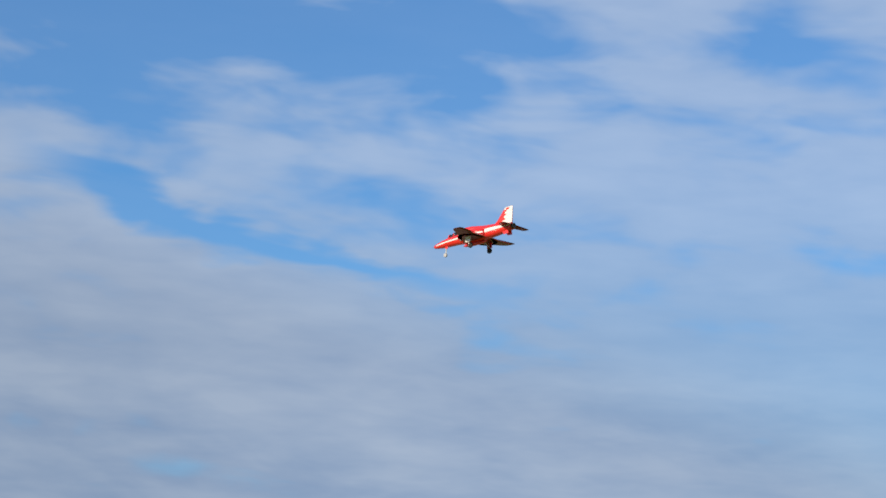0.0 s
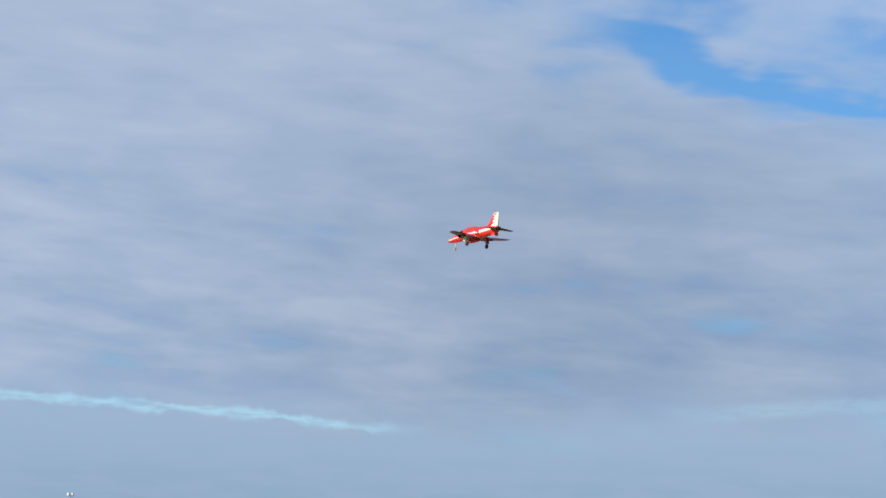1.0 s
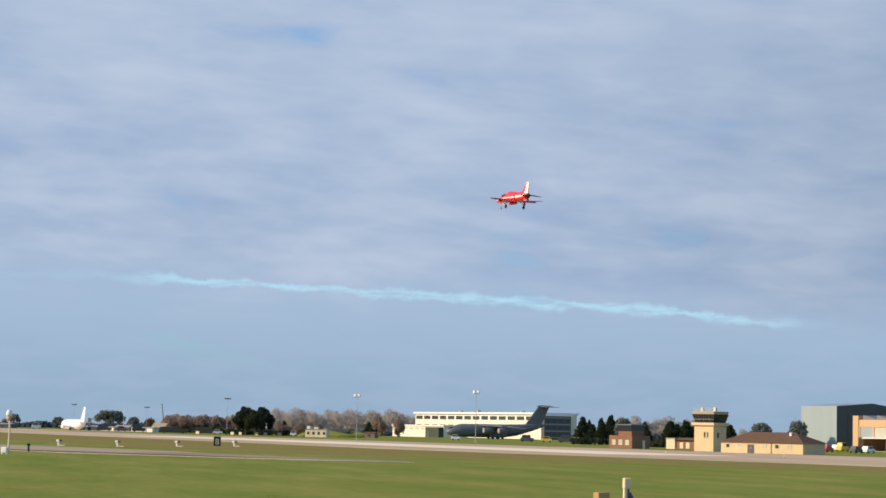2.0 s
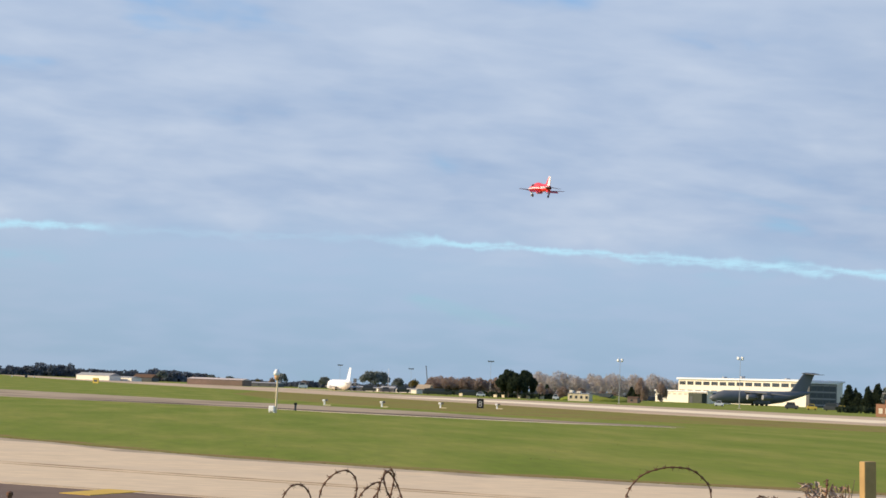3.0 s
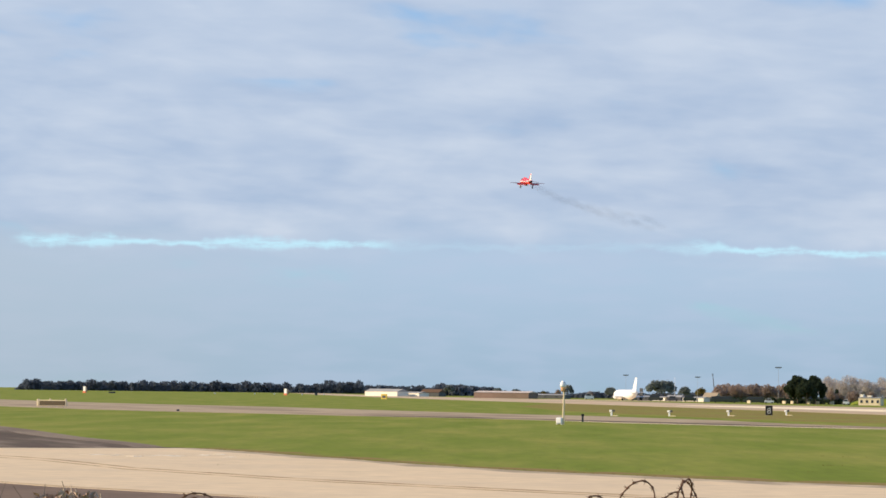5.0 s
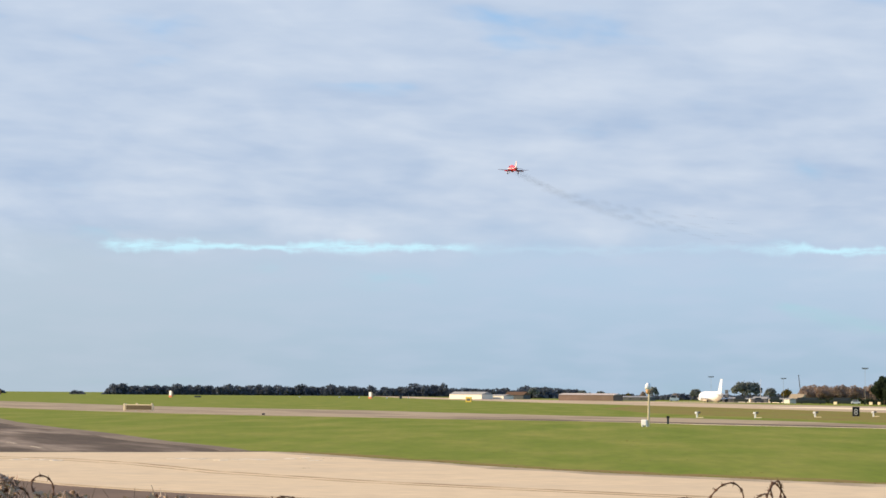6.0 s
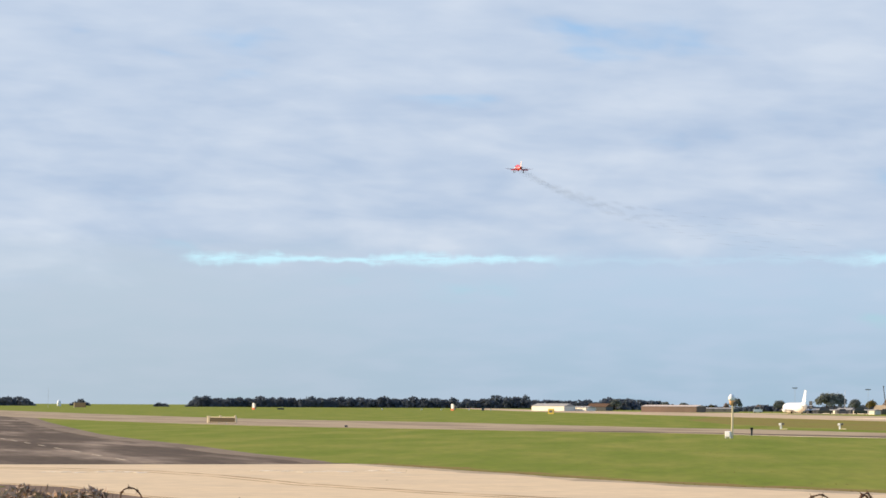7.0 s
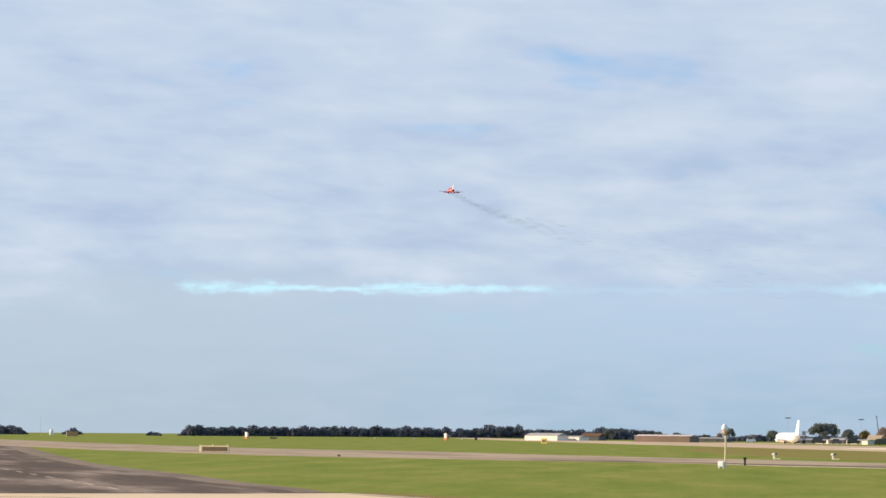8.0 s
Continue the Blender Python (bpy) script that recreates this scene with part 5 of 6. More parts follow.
def build_trees():
    # each row: az, distance, height, widening
    big = tree_proto(1, 12, 7.0, LEAF_DARK, "round", 2600, 0.66, "big dense dark evergreen tree by the apron")
    rows = [(7.75, 960, 11.6, 0.82), (8.20, 955, 11.9, 0.85), (7.98, 945, 10.6, 0.95), (16.72, 900, 10.0, 0.42), (16.95, 890, 11.2, 0.45), (17.12, 900, 9.6, 0.4), (17.8, 740, 8.0, 0.36), (18.5, 745, 8.4, 0.38), (18.82, 750, 8.8, 0.36), (16.42, 905, 9.2, 0.3)]
    for k, (az, d, h, w) in enumerate(rows):
        plant(big, az, d, h, 12, w, k == 0) if k == 0 else plant(big, az, d, h, 12, w)
    cone = tree_proto(2, 12, 4.2, LEAF_DARK, "cone", 1700, 0.6, "dark conifer behind the airfield buildings")
    for k, (az, d, h, w) in enumerate([(16.25, 900, 9.8, 1.0), (16.5, 890, 8.6, 1.2), (16.72, 880, 9.4, 1.1), (16.9, 900, 10.4, 1.0), (17.15, 900, 11.0, 0.9), (17.0, 880, 8.0, 1.3), (17.85, 720, 7.8, 1.0), (17.7, 740, 7.0, 1.0), (18.45, 740, 9.6, 1.3), (18.62, 760, 8.8, 1.1), (18.85, 740, 9.8, 1.3),
                                       (19.05, 760, 8.0, 1.2), (19.93, 700, 8.6, 1.3), (11.0, 1010, 9.6, 1.0), (10.85, 1030, 8.0, 1.1), (8.72, 1000, 7.6, 1.0)]):
        plant(cone, az, d, h, 12, w, k == 0)
    brown = tree_proto(3, 10, 4.6, LEAF_BROWN, "low", 1300, 0.36, "brown leafless winter tree with a dense crown")
    rows = [(5.85 + 0.125 * k, 1140 + 25 * (k % 3), 9.4 + 1.6 * ((k * 7) % 5) / 4, 1.1) for k in range(15)]
    rows += [(8.62, 990, 7.8, 0.8), (8.8, 1000, 6.4, 0.9), (9.15, 1040, 7.0, 1.2), (9.55, 1060, 6.6, 1.2), (10.05, 1050, 5.4, 1.3), (11.12, 1000, 12.6, 0.6), (11.62, 1000, 11.2, 0.55), (10.4, 1050, 5.0, 1.0),
             (20.85, 700, 5.4, 1.0), (21.5, 760, 6.6, 1.0), (1.75, 1420, 6.5, 0.9), (2.55, 1420, 5.5, 1.0)]
    for k, (az, d, h, w) in enumerate(rows):
        plant(brown, az, d, h, 10, w, k == 0)
    grey = tree_proto(4, 10, 6.0, LEAF_GREY, "round", 900, 0.55, "rounded grey green tree behind the huts")
    for k, (az, d, h, w) in enumerate([(4.25, 1300, 12.0, 1.0), (4.45, 1310, 10.0, 1.0), (4.95, 1330, 7.0, 0.8), (3.1, 1400, 6.4, 0.9), (2.0, 1400, 7.5, 0.8), (20.7, 720, 7.4, 0.75), (21.62, 800, 8.8, 0.6), (17.25, 760, 8.4, 0.5), (-1.0, 1650, 7.0, 0.9), (0.25, 1500, 5.5, 0.9), (0.7, 1500, 5.0, 1.0)]):
        plant(grey, az, d, h, 10, w, k == 0)
    ochre = tree_proto(5, 8, 4.5, LEAF_OCHRE, "round", 500, 0.5, "ochre yellow shrub behind the huts")
    for k, (az, d, h, w) in enumerate([(5.35, 1290, 7.2, 0.9), (1.4, 1500, 5.0, 1.0)]):
        plant(ochre, az, d, h, 8, w, k == 0)
    bare = tree_proto(6, 14, 5.2, TWIG_HAZY, "low", 2000, 0.26, "tall bare winter tree with fuzzy twigs paled by haze")
    rows = [(8.4 + 0.17 * k, 1350 + 30 * (k % 3), 14.0 + 4.5 * ((k * 5) % 7) / 6, 1.05) for k in range(22)]
    rows += [(16.95 + 0.28 * k, 1100, 12.0 + 1.5 * (k % 3), 1.0) for k in range(9)] + [(20.2, 900, 8.0, 1.2), (7.45, 1200, 11.0, 1.0), (12.05, 1350, 13.0, 1.0)]
    rows += [(19.9 + 0.4 * k, 1000, 7.0, 1.2) for k in range(4)]
    for k, (az, d, h, w) in enumerate(rows):
        plant(bare, az, d, h, 14, w, k == 0)


def build_woods():
    """Far woods and hedges on the skyline, past counting."""
    rnd = random.Random(11)
    verts, faces = [], []

    def belt(az0, az1, dist, h0, h1, step, deep=25, size=2.0):
        az = az0
        while az < az1:
            edge = min(1.0, (az - az0) / 0.25 + 0.35, (az1 - az) / 0.3 + 0.35)
            # rounded crowns side by side, each of its own height
            cell = az / 0.26 + 0.35 * noise.noise(Vector((az * 1.7, dist * 0.01, 5)))
            u = (cell - math.floor(cell)) * 2 - 1
            tall = 0.5 + 0.9 * noise.noise(Vector((math.floor(cell) * 0.731, dist * 0.013, 2)))
            h = (h0 + (h1 - h0) * (tall + 0.25 * rnd.random())) * (0.66 + 0.34 * math.sqrt(1 - u * u)) * edge
            c = at(az, dist + rnd.uniform(0, deep))
            for k in range(34):
                z = h * rnd.uniform(0.02, 0.92)
                w = size * 2.2 * (1.15 - 0.6 * z / h)
                clump(verts, faces, c + Vector((rnd.gauss(0, 0.5) * w, rnd.gauss(0, 0.5) * w, z)), size * rnd.uniform(0.6, 1.25) * (1.15 - 0.6 * z / h), rnd)
            az += step * rnd.uniform(0.6, 1.4)
    belt(-11.75, -4.9, 2150, 6.5, 11.8, 0.024, size=1.5)
    belt(-4.95, -3.05, 2120, 7.5, 13.0, 0.024, size=1.5)
    belt(-1.45, -0.45, 1700, 6.5, 10.0, 0.04)
    belt(-17.2, -15.65, 2300, 7.0, 11.0, 0.03, size=1.5)
    belt(-12.60, -12.28, 2100, 3.0, 8.0, 0.03, size=0.8)
    belt(-14.66, -14.26, 2500, 6.5, 9.0, 0.03, size=1.2)
    belt(-3.3, 0.3, 2300, 6.0, 11.0, 0.05)
    belt(0.3, 8.2, 1500, 2.5, 5.0, 0.045, size=1.4)
    belt(8.2, 12.0, 1250, 2.0, 3.8, 0.05, size=1.0)
    belt(15.9, 22.0, 1000, 3.0, 5.0, 0.05, size=1.0)
    tagged(new("distant_woods", mesh_of("distant_woods", verts, faces, HAZY_WOODS)), "dark line of distant winter woods on the skyline", "trees", kind="stuff")
    # low hedge and shrubs along the apron
    verts, faces = [], []
    for az0, az1, d, h in ((5.9, 7.4, 1080, 2.6), (7.3, 8.9, 985, 2.4), (16.0, 17.0, 780, 2.2), (18.0, 19.0, 700, 2.0), (3.7, 6.0, 1260, 2.0)):
        az = az0
        while az < az1:
            c = at(az, d + rnd.uniform(0, 8))
            for k in range(3):
                clump(verts, faces, c + Vector((rnd.uniform(-1, 1), rnd.uniform(-1, 1), h * rnd.uniform(0.1, 0.85))), 0.8, rnd)
            az += 0.022
    tagged(new("hedge", mesh_of("hedge", verts, faces, LEAF_DARK)), "low dark hedge along the apron", "hedge", kind="stuff")


GRASS_BLADE = material("rough_grass", (0.21, 0.215, 0.05), 0.95, 0.3, 0.8, second=(0.20, 0.155, 0.065), leafy=0.5)


def build_tufts():
    """Rough grass along the concrete's edge ."""
    rnd = random.Random(21)
    verts, faces = [], []
    edge = [(-21, 150.5), (-16.4, 144.3), (-13.1, 138.6), (-8.2, 130.4), (-3.9, 122.2), (1.6, 114.3), (5.7, 110.6), (10.6, 105.4), (15.2, 102.3), (25.9, 96.6), (45, 85.6)]

    def tuft(x, y, s):
        for _ in range(5):
            a = rnd.uniform(0, 6.28)
            d = Vector((math.cos(a), math.sin(a), 0)) * s * 0.4
            k = len(verts)
            q = Vector((x + rnd.gauss(0, s * 0.5), y + rnd.gauss(0, s * 0.3), 0))
            verts.extend([q - d * 0.5, q + d * 0.5, q + Vector((rnd.gauss(0, s * 0.25), rnd.gauss(0, s * 0.25), s * rnd.uniform(0.6, 1.1)))])
            faces.append((k, k + 1, k + 2))
    for (x0, y0), (x1, y1) in zip(edge, edge[1:]):
        n = int(math.hypot(x1 - x0, y1 - y0) * 30)
        for k in range(n):
            u = rnd.random()
            tuft(x0 + (x1 - x0) * u + rnd.gauss(0.1, 0.15), y0 + (y1 - y0) * u + abs(rnd.gauss(0.15, 0.25)), rnd.choice((0.02, 0.025, 0.03, 0.04, 0.07)))
    # rough dark tufts in the mown field, in short rows and singly
    for _ in range(60):
        y = 116 + 120 * rnd.random() ** 1.5
        x = y * math.tan(radians(rnd.uniform(-7, 22)))
        for k in range(rnd.choice((1, 2, 3, 6))):
            tuft(x + 0.35 * k + rnd.gauss(0, 0.2), y + rnd.gauss(0, 0.25), rnd.uniform(0.04, 0.085))
    tagged(new("grass_tufts", mesh_of("grass_tufts", verts, faces, GRASS_BLADE)), "rough yellowish grass tufts along the taxiway edge", "grass", kind="stuff")


build_trees()
build_woods()
build_tufts()

# ---- perimeter fence with coils of barbed wire ----
RUST = material("rusty_wire", (0.17, 0.085, 0.052), 0.8, 0.3, 20.0, metal=0.3)
PALE_STEM = material("pale_dry_stem", (0.58, 0.48, 0.37), 0.9, 0.2, 6.0)
FENCE_Y = 16.0


def wire(bm, points, r=0.0042, barbs=0.085, rnd=None):
    """A thin wire through points, with four-pointed barbs."""
    run = 0.0
    for a, b in zip(points, points[1:]):
        tube(bm, a, b, r, r, 5)
        run += (b - a).length
        if rnd and run > barbs:
            run = 0.0
            for _ in range(4):
                v = Vector((rnd.gauss(0, 1), rnd.gauss(0, 1), rnd.gauss(0, 1))).normalized()
                tube(bm, b, b + v * 0.030, 0.003, 0.0012, 3)
            q = (b - a).normalized()
            tube(bm, b - q * 0.010, b + q * 0.010, r * 1.7, r * 1.7, 5)


def hoop_points(az, top, radius, yaw, rnd, squash=1.0, lean=0.0):
    c = Vector((math.tan(radians(az)) * FENCE_Y + 0.04, FENCE_Y, top - radius * squash))
    pts = []
    for k in range(33):
        a = 2 * math.pi * k / 32 - math.pi / 2
        wob = 1 + 0.035 * math.sin(3 * a + az) + rnd.uniform(-0.012, 0.012)
        u, w = math.cos(a) * radius * wob, math.sin(a) * radius * wob * squash
        pts.append(c + Vector((u * math.cos(radians(yaw)) + lean * (w / radius), u * math.sin(radians(yaw)), w)))
    return pts


def build_fence():
    rnd = random.Random(5)
    f = tagged(new("perimeter_fence"), "wire perimeter fence with rusty barbed wire coils", "fence")
    x0, x1, top = -6.2, 6.6, 2.82
    n = 6
    for k in range(n):
        x = x0 + k * (x1 - x0) / (n - 1)
        part("post", box(bmesh.new(), x - 0.03, x + 0.03, FENCE_Y - 0.03, FENCE_Y + 0.03, -0.3, top, 0.006), GALV, f)
    for z in (0.1, 0.9, 1.8, 2.6, 2.8):
        bm = bmesh.new()
        wire(bm, [Vector((x0 + (x1 - x0) * k / 24, FENCE_Y, z - 0.02 * math.sin(math.pi * (k % 6) / 6))) for k in range(25)], 0.004)
        part("strand", bm, RUST, f)
    bm = bmesh.new()
    for k in range(128):
        x = x0 + k * (x1 - x0) / 128
        tube(bm, (x, FENCE_Y, 0.05), (x + 0.1, FENCE_Y + 0.004, 1.4), 0.0018, 0.0018, 3)
        tube(bm, (x + 0.1, FENCE_Y + 0.004, 1.4), (x, FENCE_Y, 2.6), 0.0018, 0.0018, 3)
    part("mesh_panel", bm, GALV, f, "chain link wire")
    hoops = [(2.55, 3.27, 0.115, 20), (3.62, 3.376, 0.128, 5), (4.38, 3.305, 0.075, 40), (4.80, 3.395, 0.115, 60), (4.98, 3.385, 0.11, 62), (11.93, 3.49, 0.31, 0, 0.9),
             (14.2, 3.29, 0.12, 30), (14.7, 3.28, 0.12, 50), (-7.35, 3.26, 0.185, 10), (-7.8, 3.13, 0.16, 35), (-7.55, 3.22, 0.10, 60), (-13.45, 3.39, 0.075, 15), (-14.2, 3.30, 0.14, 30), (-15.0, 3.27, 0.18, 60), (-15.5, 3.30, 0.15, 20), (-14.65, 3.25, 0.12, 70),
             (-10.3, 3.20, 0.14, 50), (-10.9, 3.17, 0.17, 20), (15.8, 3.42, 0.14, 75), (0.6, 3.1, 0.15, 30), (8.2, 3.12, 0.2, 20), (-3.6, 3.05, 0.17, 25), (-5.2, 3.04, 0.18, 40), (6.6, 3.08, 0.18, 50), (17.9, 3.2, 0.2, 40)]
    for h in hoops:
        az, ztop, r, yaw = h[:4]
        bm = bmesh.new()
        wire(bm, hoop_points(az, ztop, r, yaw, rnd, h[4] if len(h) > 4 else 1.15, rnd.uniform(-0.05, 0.05)), 0.0054, 0.055, rnd)
        part("barbed_coil", bm, RUST, f, "rusty barbed wire coil")
    # slack strand that carries the coils
    bm = bmesh.new()
    pts = [Vector((x0 + (x1 - x0) * k / 60, FENCE_Y + 0.03 * math.sin(k * 1.7), 3.03 + 0.03 * math.sin(k * 0.9) + 0.02 * math.sin(k * 2.3))) for k in range(61)]
    wire(bm, pts, 0.0045, 0.1, rnd)
    part("barbed_strand", bm, RUST, f, "slack barbed wire strand")
    for k in range(n):
        x = x0 + k * (x1 - x0) / (n - 1)
        part("arm", tube(bmesh.new(), (x, FENCE_Y, top), (x, FENCE_Y + 0.02, 3.06), 0.012, 0.01, 6), GALV, f)
    # knobby stubs on the top strand
    for az, z in ((-4.55, 3.14), (-3.0, 3.09), (-7.2, 3.16)):
        x = math.tan(radians(az)) * FENCE_Y + 0.04
        part("stub", box(bmesh.new(), x - 0.016, x + 0.016, FENCE_Y - 0.016, FENCE_Y + 0.016, 2.8, z, 0.004), RUST, f, "rusty steel stub")
        part("stub_cap", lathe(bmesh.new(), [(0.012, 0), (0.024, 0.008), (0.024, 0.026), (0.010, 0.034)], pose(x, FENCE_Y, z - 0.012), 10), RUST, f, "rusty stub cap")
    # dry stems caught in the coils
    for az in (-15.6, -15.2, -14.9, -14.5, -14.0, -11.0, -10.6, -10.2, -9.9, 15.6, 15.9, 16.2):
        for _ in range(6):
            x = math.tan(radians(az + rnd.uniform(-0.25, 0.25))) * FENCE_Y + 0.04
            p = Vector((x, FENCE_Y + rnd.uniform(-0.05, 0.05), 3.0))
            part("dry_stem", tube(bmesh.new(), p, p + Vector((rnd.uniform(-0.13, 0.13), 0, rnd.uniform(0.10, 0.31))), 0.008, 0.003, 4), PALE_STEM, f, "dry stem caught in the wire")
    # timber gate post and the braced steel post beside it
    x = math.tan(radians(16.82)) * FENCE_Y + 0.06
    p = tagged(new("timber_post"), "cut timber post of warm bare wood", "post")
    p.matrix_basis = pose(x, FENCE_Y - 0.3, 0, 0, -2, 12)
    bm = boxed(-0.047, 0.047, -0.04, 0.04, -0.3, 3.58, 0.006)
    part("post", bm, WOOD, p)
    x = math.tan(radians(17.17)) * FENCE_Y + 0.06
    q = tagged(new("braced_post"), "pale painted steel post with a slanting brace", "post")
    q.matrix_basis = pose(x, FENCE_Y - 0.2, 0)
    part("post", box(bmesh.new(), -0.016, 0.016, -0.016, 0.016, -0.3, 3.60, 0.004), DARK_CLAD, q)
    part("cap", box(bmesh.new(), -0.027, 0.027, -0.026, 0.026, 3.60, 3.68, 0.008), CREAM, q, "cream post cap")
    part("sleeve", box(bmesh.new(), -0.024, 0.0, -0.02, 0.02, 3.05, 3.60, 0.004), CREAM, q)
    part("brace", tube(bmesh.new(), (0.015, 0, 3.57), (0.30, 0.02, 3.08), 0.018, 0.018, 8), DARK_CLAD, q)
    part("brace_edge", tube(bmesh.new(), (0.01, -0.02, 3.52), (0.24, 0, 3.12), 0.008, 0.008, 6), CREAM, q)
    part("foot", tube(bmesh.new(), (0.30, 0.02, 3.08), (0.9, 0.05, -0.2), 0.018, 0.018, 8), DARK_CLAD, q)


build_fence()
DRY_LEAF = material("dry_leaf", (0.56, 0.43, 0.34), 0.9, 0.3, 8.0, second=(0.30, 0.20, 0.15), spread=(0.4, 0.6))


def build_climber(az0, az1, top, count, seed):
    """Dead climbing plant: stems up the fence, curled dry leaves at the top."""
    rnd = random.Random(seed)
    o = tagged(new("dry_climber"), "dead brown climbing plant tangled in the fence top", "plant")
    x0, x1 = (math.tan(radians(a)) * FENCE_Y + 0.02 for a in (az0, az1))
    bm = bmesh.new()
    for k in range(max(4, count // 12)):
        a = Vector((rnd.uniform(x0, x1), FENCE_Y - 0.06, 0))
        b = Vector((a.x + rnd.uniform(-0.1, 0.1), FENCE_Y - 0.06, 2.7))
        c = Vector((b.x + rnd.uniform(-0.15, 0.15), FENCE_Y + rnd.uniform(-0.1, 0.05), top - rnd.uniform(0.0, 0.25)))
        tube(bm, a, b, 0.008, 0.006, 5)
        tube(bm, b, c, 0.006, 0.003, 5)
        tube(bm, b.lerp(c, 0.5), c + Vector((rnd.uniform(-0.2, 0.2), 0, rnd.uniform(-0.02, 0.1))), 0.004, 0.002, 4)
    part("stems", bm, BARK, o)
    verts, faces = [], []
    for _ in range(count):
        x = rnd.uniform(x0, x1)
        lump = 0.09 * noise.noise(Vector((x * 6, seed, 0)))
        c = Vector((x, FENCE_Y + rnd.gauss(-0.03, 0.06), top + lump - abs(rnd.gauss(0, 0.10))))
        u = Vector((rnd.gauss(0, 1), rnd.gauss(0, 1), rnd.gauss(0, 1))).normalized() * rnd.uniform(0.022, 0.050)
        w = u.cross(Vector((rnd.gauss(0, 1), rnd.gauss(0, 1), rnd.gauss(0, 1)))).normalized() * rnd.uniform(0.010, 0.019)
        n = u.cross(w).normalized() * 0.009
        k = len(verts)
        verts += [c - u, c + w + n, c + u, c - w + n, c]
        faces += [(k, k + 1, k + 4), (k + 1, k + 2, k + 4), (k + 2, k + 3, k + 4), (k + 3, k, k + 4)]
    leaves = new("leaves", mesh_of("leaves", verts, faces, DRY_LEAF))
    leaves.parent = o


build_climber(-16.6, -14.0, 3.36, 520, 3)
build_climber(-13.6, -12.3, 3.27, 130, 4)
build_climber(-11.3, -9.9, 3.25, 190, 5)
build_climber(15.3, 16.3, 3.40, 110, 6)

# ---- exhaust smoke: long thin bowls of soot, carried in the jet, then left hanging in the air ----
SMOKE_FIRST, SMOKE_STEP, SMOKE_LONG, SMOKE_WIDE = 3.95, 0.034, 2.8, 1.35


def smoke_material():
    """Very thin soot, densest in the middle of a puff and ragged towards its rim."""
    m = bpy.data.materials.new("thin_soot")
    m.use_nodes = True
    n = Nodes(m.node_tree)
    b = n.add("ShaderNodeBsdfPrincipled")
    n.link(b.outputs[0], n.add("ShaderNodeOutputMaterial").inputs[0])
    where = n.add("ShaderNodeTexCoord").outputs["Object"]
    shrink = n.add("ShaderNodeVectorMath")
    shrink.operation = "MULTIPLY"
    n.link(where, shrink.inputs[0])
    shrink.inputs[1].default_value = (1 / SMOKE_LONG, 1 / SMOKE_WIDE, 0)
    far = n.add("ShaderNodeVectorMath")
    far.operation = "LENGTH"
    n.link(shrink.outputs[0], far.inputs[0])
    rag = n.math("MULTIPLY", n.math("SUBTRACT", n.noise(where, 0.8, 2.0, 0.5), 0.5), 0.3)
    dense = n.ramp(n.math("ADD", far.outputs["Value"], rag), 0.0, 0.95, 0.072, 0.0)
    n.link(n.math("MULTIPLY", dense, n.ramp(far.outputs["Value"], 0.7, 0.97, 1.0, 0.0)), b.inputs["Alpha"])
    b.inputs["Base Color"].default_value = (0.10, 0.085, 0.075, 1)
    b.inputs["Roughness"].default_value = 1.0
    b.inputs["Specular IOR Level"].default_value = 0.0
    return m


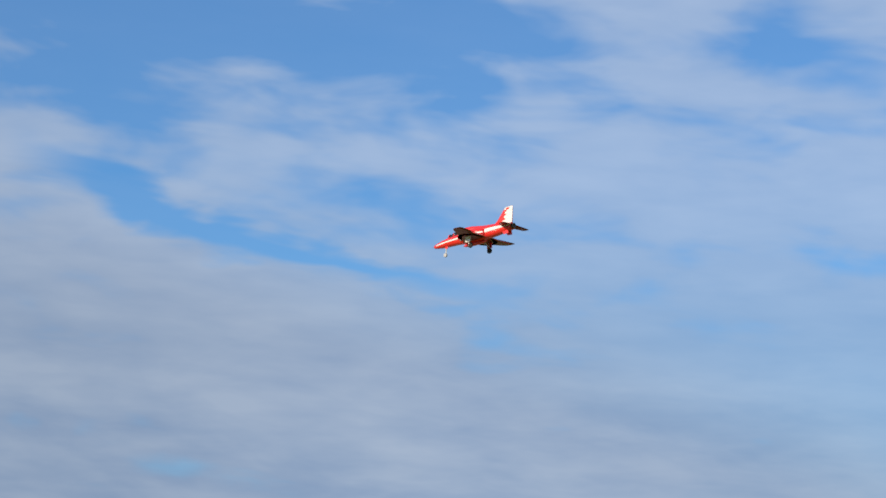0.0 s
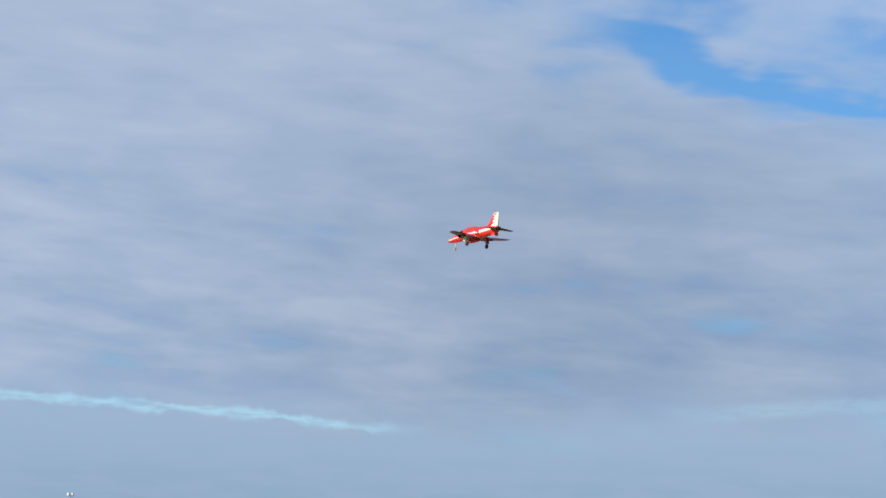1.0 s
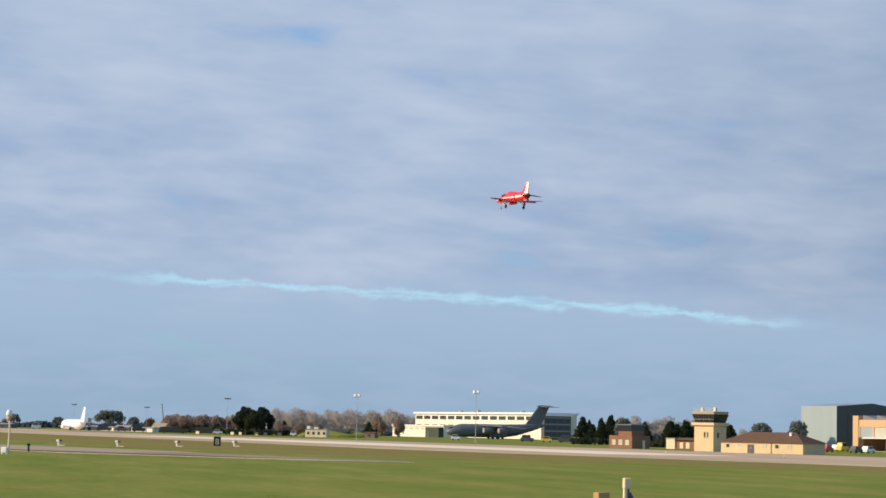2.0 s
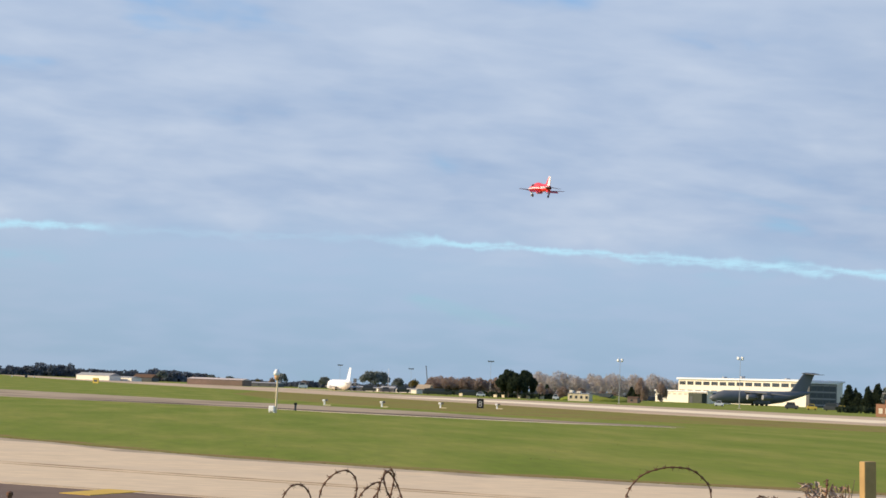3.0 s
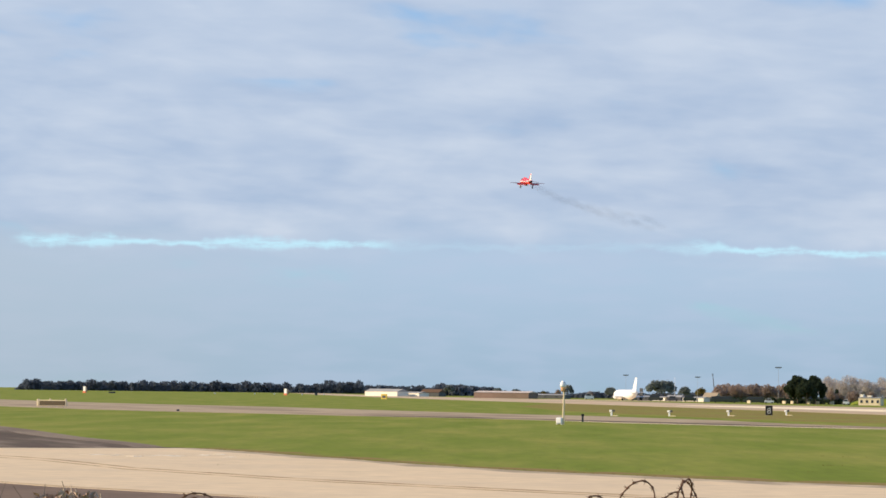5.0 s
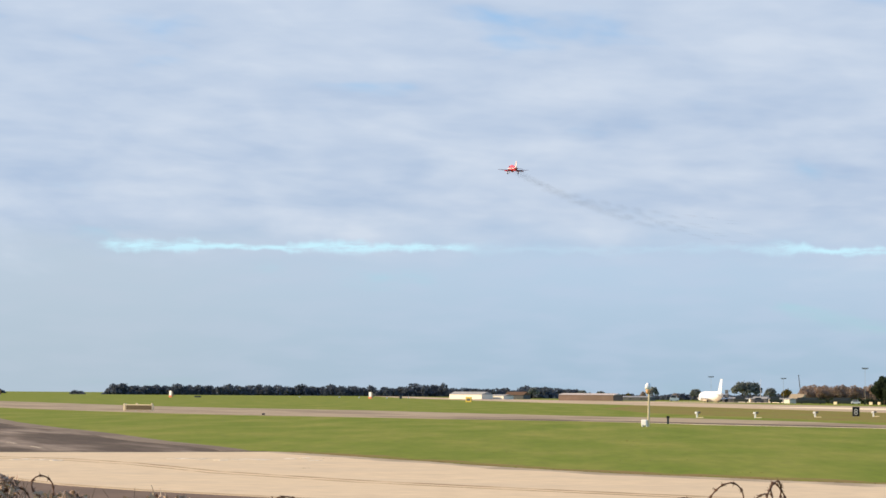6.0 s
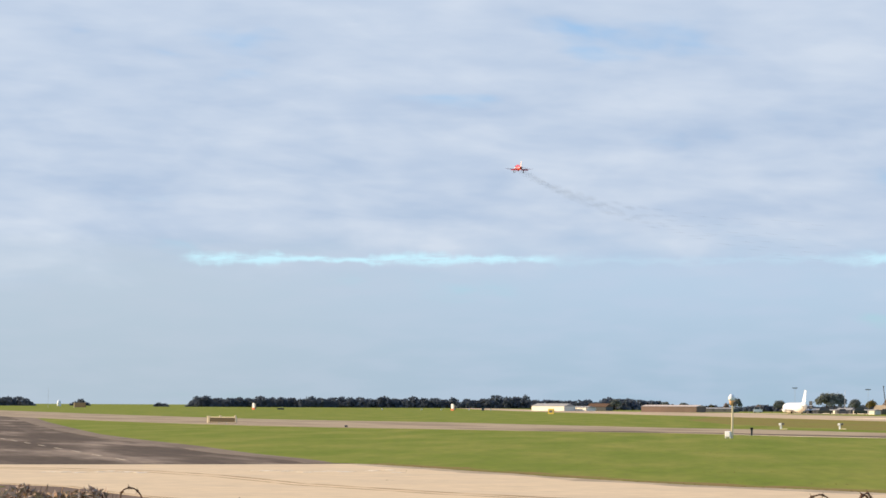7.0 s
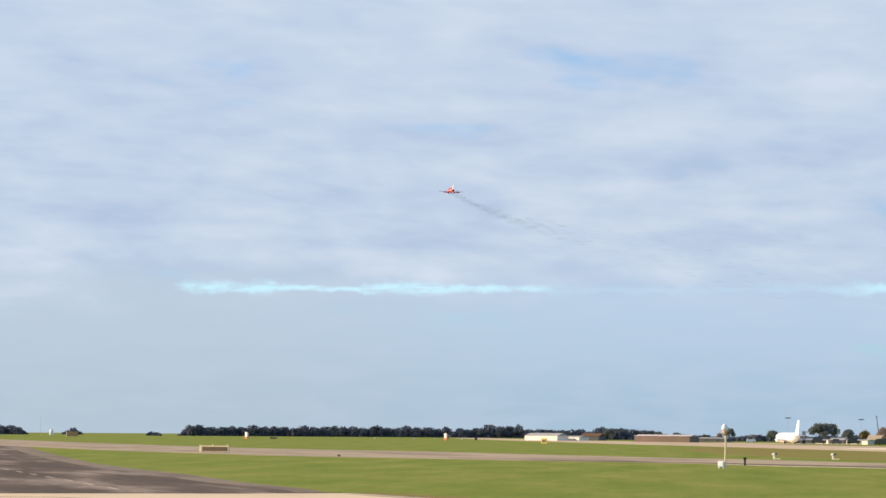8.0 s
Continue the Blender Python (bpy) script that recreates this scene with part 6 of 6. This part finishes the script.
def build_smoke():
    rnd = random.Random(31)
    soot, kinds = smoke_material(), []
    for k in range(3):
        bm = bmesh.new()
        rings = [[bm.verts.new((0, 0, 0.05))]]
        for r in (0.33, 0.66, 1.0):
            rings.append([bm.verts.new((SMOKE_LONG * r * math.cos(a), SMOKE_WIDE * r * math.sin(a), 0.05 - 0.09 * r * r + 0.03 * noise.noise(Vector((r * 3, a, k))))) for a in (2 * math.pi * j / 16 for j in range(16))])
        for j in range(16):
            bm.faces.new((rings[0][0], rings[1][j], rings[1][(j + 1) % 16]))
            for r0, r1 in zip(rings[1:], rings[2:]):
                bm.faces.new((r0[j], r1[j], r1[(j + 1) % 16], r0[(j + 1) % 16]))
        me = bpy.data.meshes.new("smoke_puff")
        bm.to_mesh(me)
        bm.free()
        me.materials.append(soot)
        kinds.append(me)
    puffs, t, k = [], SMOKE_FIRST, 0
    while t < 7.93:
        ob = tagged(new("smoke_puff", kinds[rnd.randrange(3)]), "thin brownish puff of jet exhaust smoke", "smoke", "exhaust smoke trail", "stuff")
        # spread evenly over the trail's width
        turn, out = 2.39996 * k, math.sqrt((k * 0.618034 + 0.3 * rnd.random()) % 1.0)
        drift = Vector((0.5 * math.cos(turn) * out, rnd.gauss(0, 0.4), math.sin(turn) * out))
        puffs.append((ob, t, drift, (rnd.gauss(0, 7), rnd.uniform(-6, 6), rnd.uniform(-30, -12))))
        k += 1
        t += SMOKE_STEP
    return puffs


smoke = build_smoke()


def motions():
    walk(jet, [(t, jet_place(t)) for t, *_ in FLIGHT])
    # the wheels begin to fold up at the end
    for leg, (x, y, z), (tip, fold) in jet_legs:
        hinge = Matrix.Translation((x, y, z))
        walk(leg, [(t, hinge @ pose(0, 0, 0, tip * k, fold * k, 0) @ hinge.inverted()) for t, k in ((0.0, 0.0), (6.8, 0.0), (7.4, 0.3), (8.0, 1.0))])
    # each puff lies flat in the wing root, stands up across the trail as the jet leaves it, then spreads, sinks and tumbles
    for ob, start, drift, (tip, spin, tumble) in smoke:
        flat = pose(0, -0.45, -0.5, 0, 0, spin)
        rows = [(t, jet_place(t) @ flat) for t, *_ in FLIGHT if t < start - 0.05]
        home = jet_place(start)
        rows.append((start - 0.02, jet_place(start - 0.02) @ flat))
        steps = [d for d in (0.0, 0.03, 0.06, 0.12, 0.25, 0.5, 0.8, 1.15, 1.5, 2.0, 2.7, 3.4) if start + d < 7.97]
        for dt in steps + [8.0 - start]:
            up = min(1.0, dt / 0.06)
            gone = 1 - math.exp(-dt / 0.4)
            spread = 0.18 + 1.3 * dt + 0.25 * dt * dt
            sink = 9.5 * (1 - math.exp(-dt / 0.7))
            # old puffs lie down again and thin out to streaks
            level = 1.0 - 0.9 * min(1.0, max(0.0, (dt - 0.7) / 1.2))
            away = Matrix.Translation(drift * spread * up + Vector((0, 0, -sink)))
            rows.append((start + dt, away @ home @ pose(0, -0.45 * (1 - up), -0.5 + 0.5 * up, (78 * up + tip * gone) * level, 0, 0) @ pose(0, 0, 0, 0, 0, spin + tumble * (1 - math.exp(-dt / 0.9)))))
        walk(ob, rows)


motions()
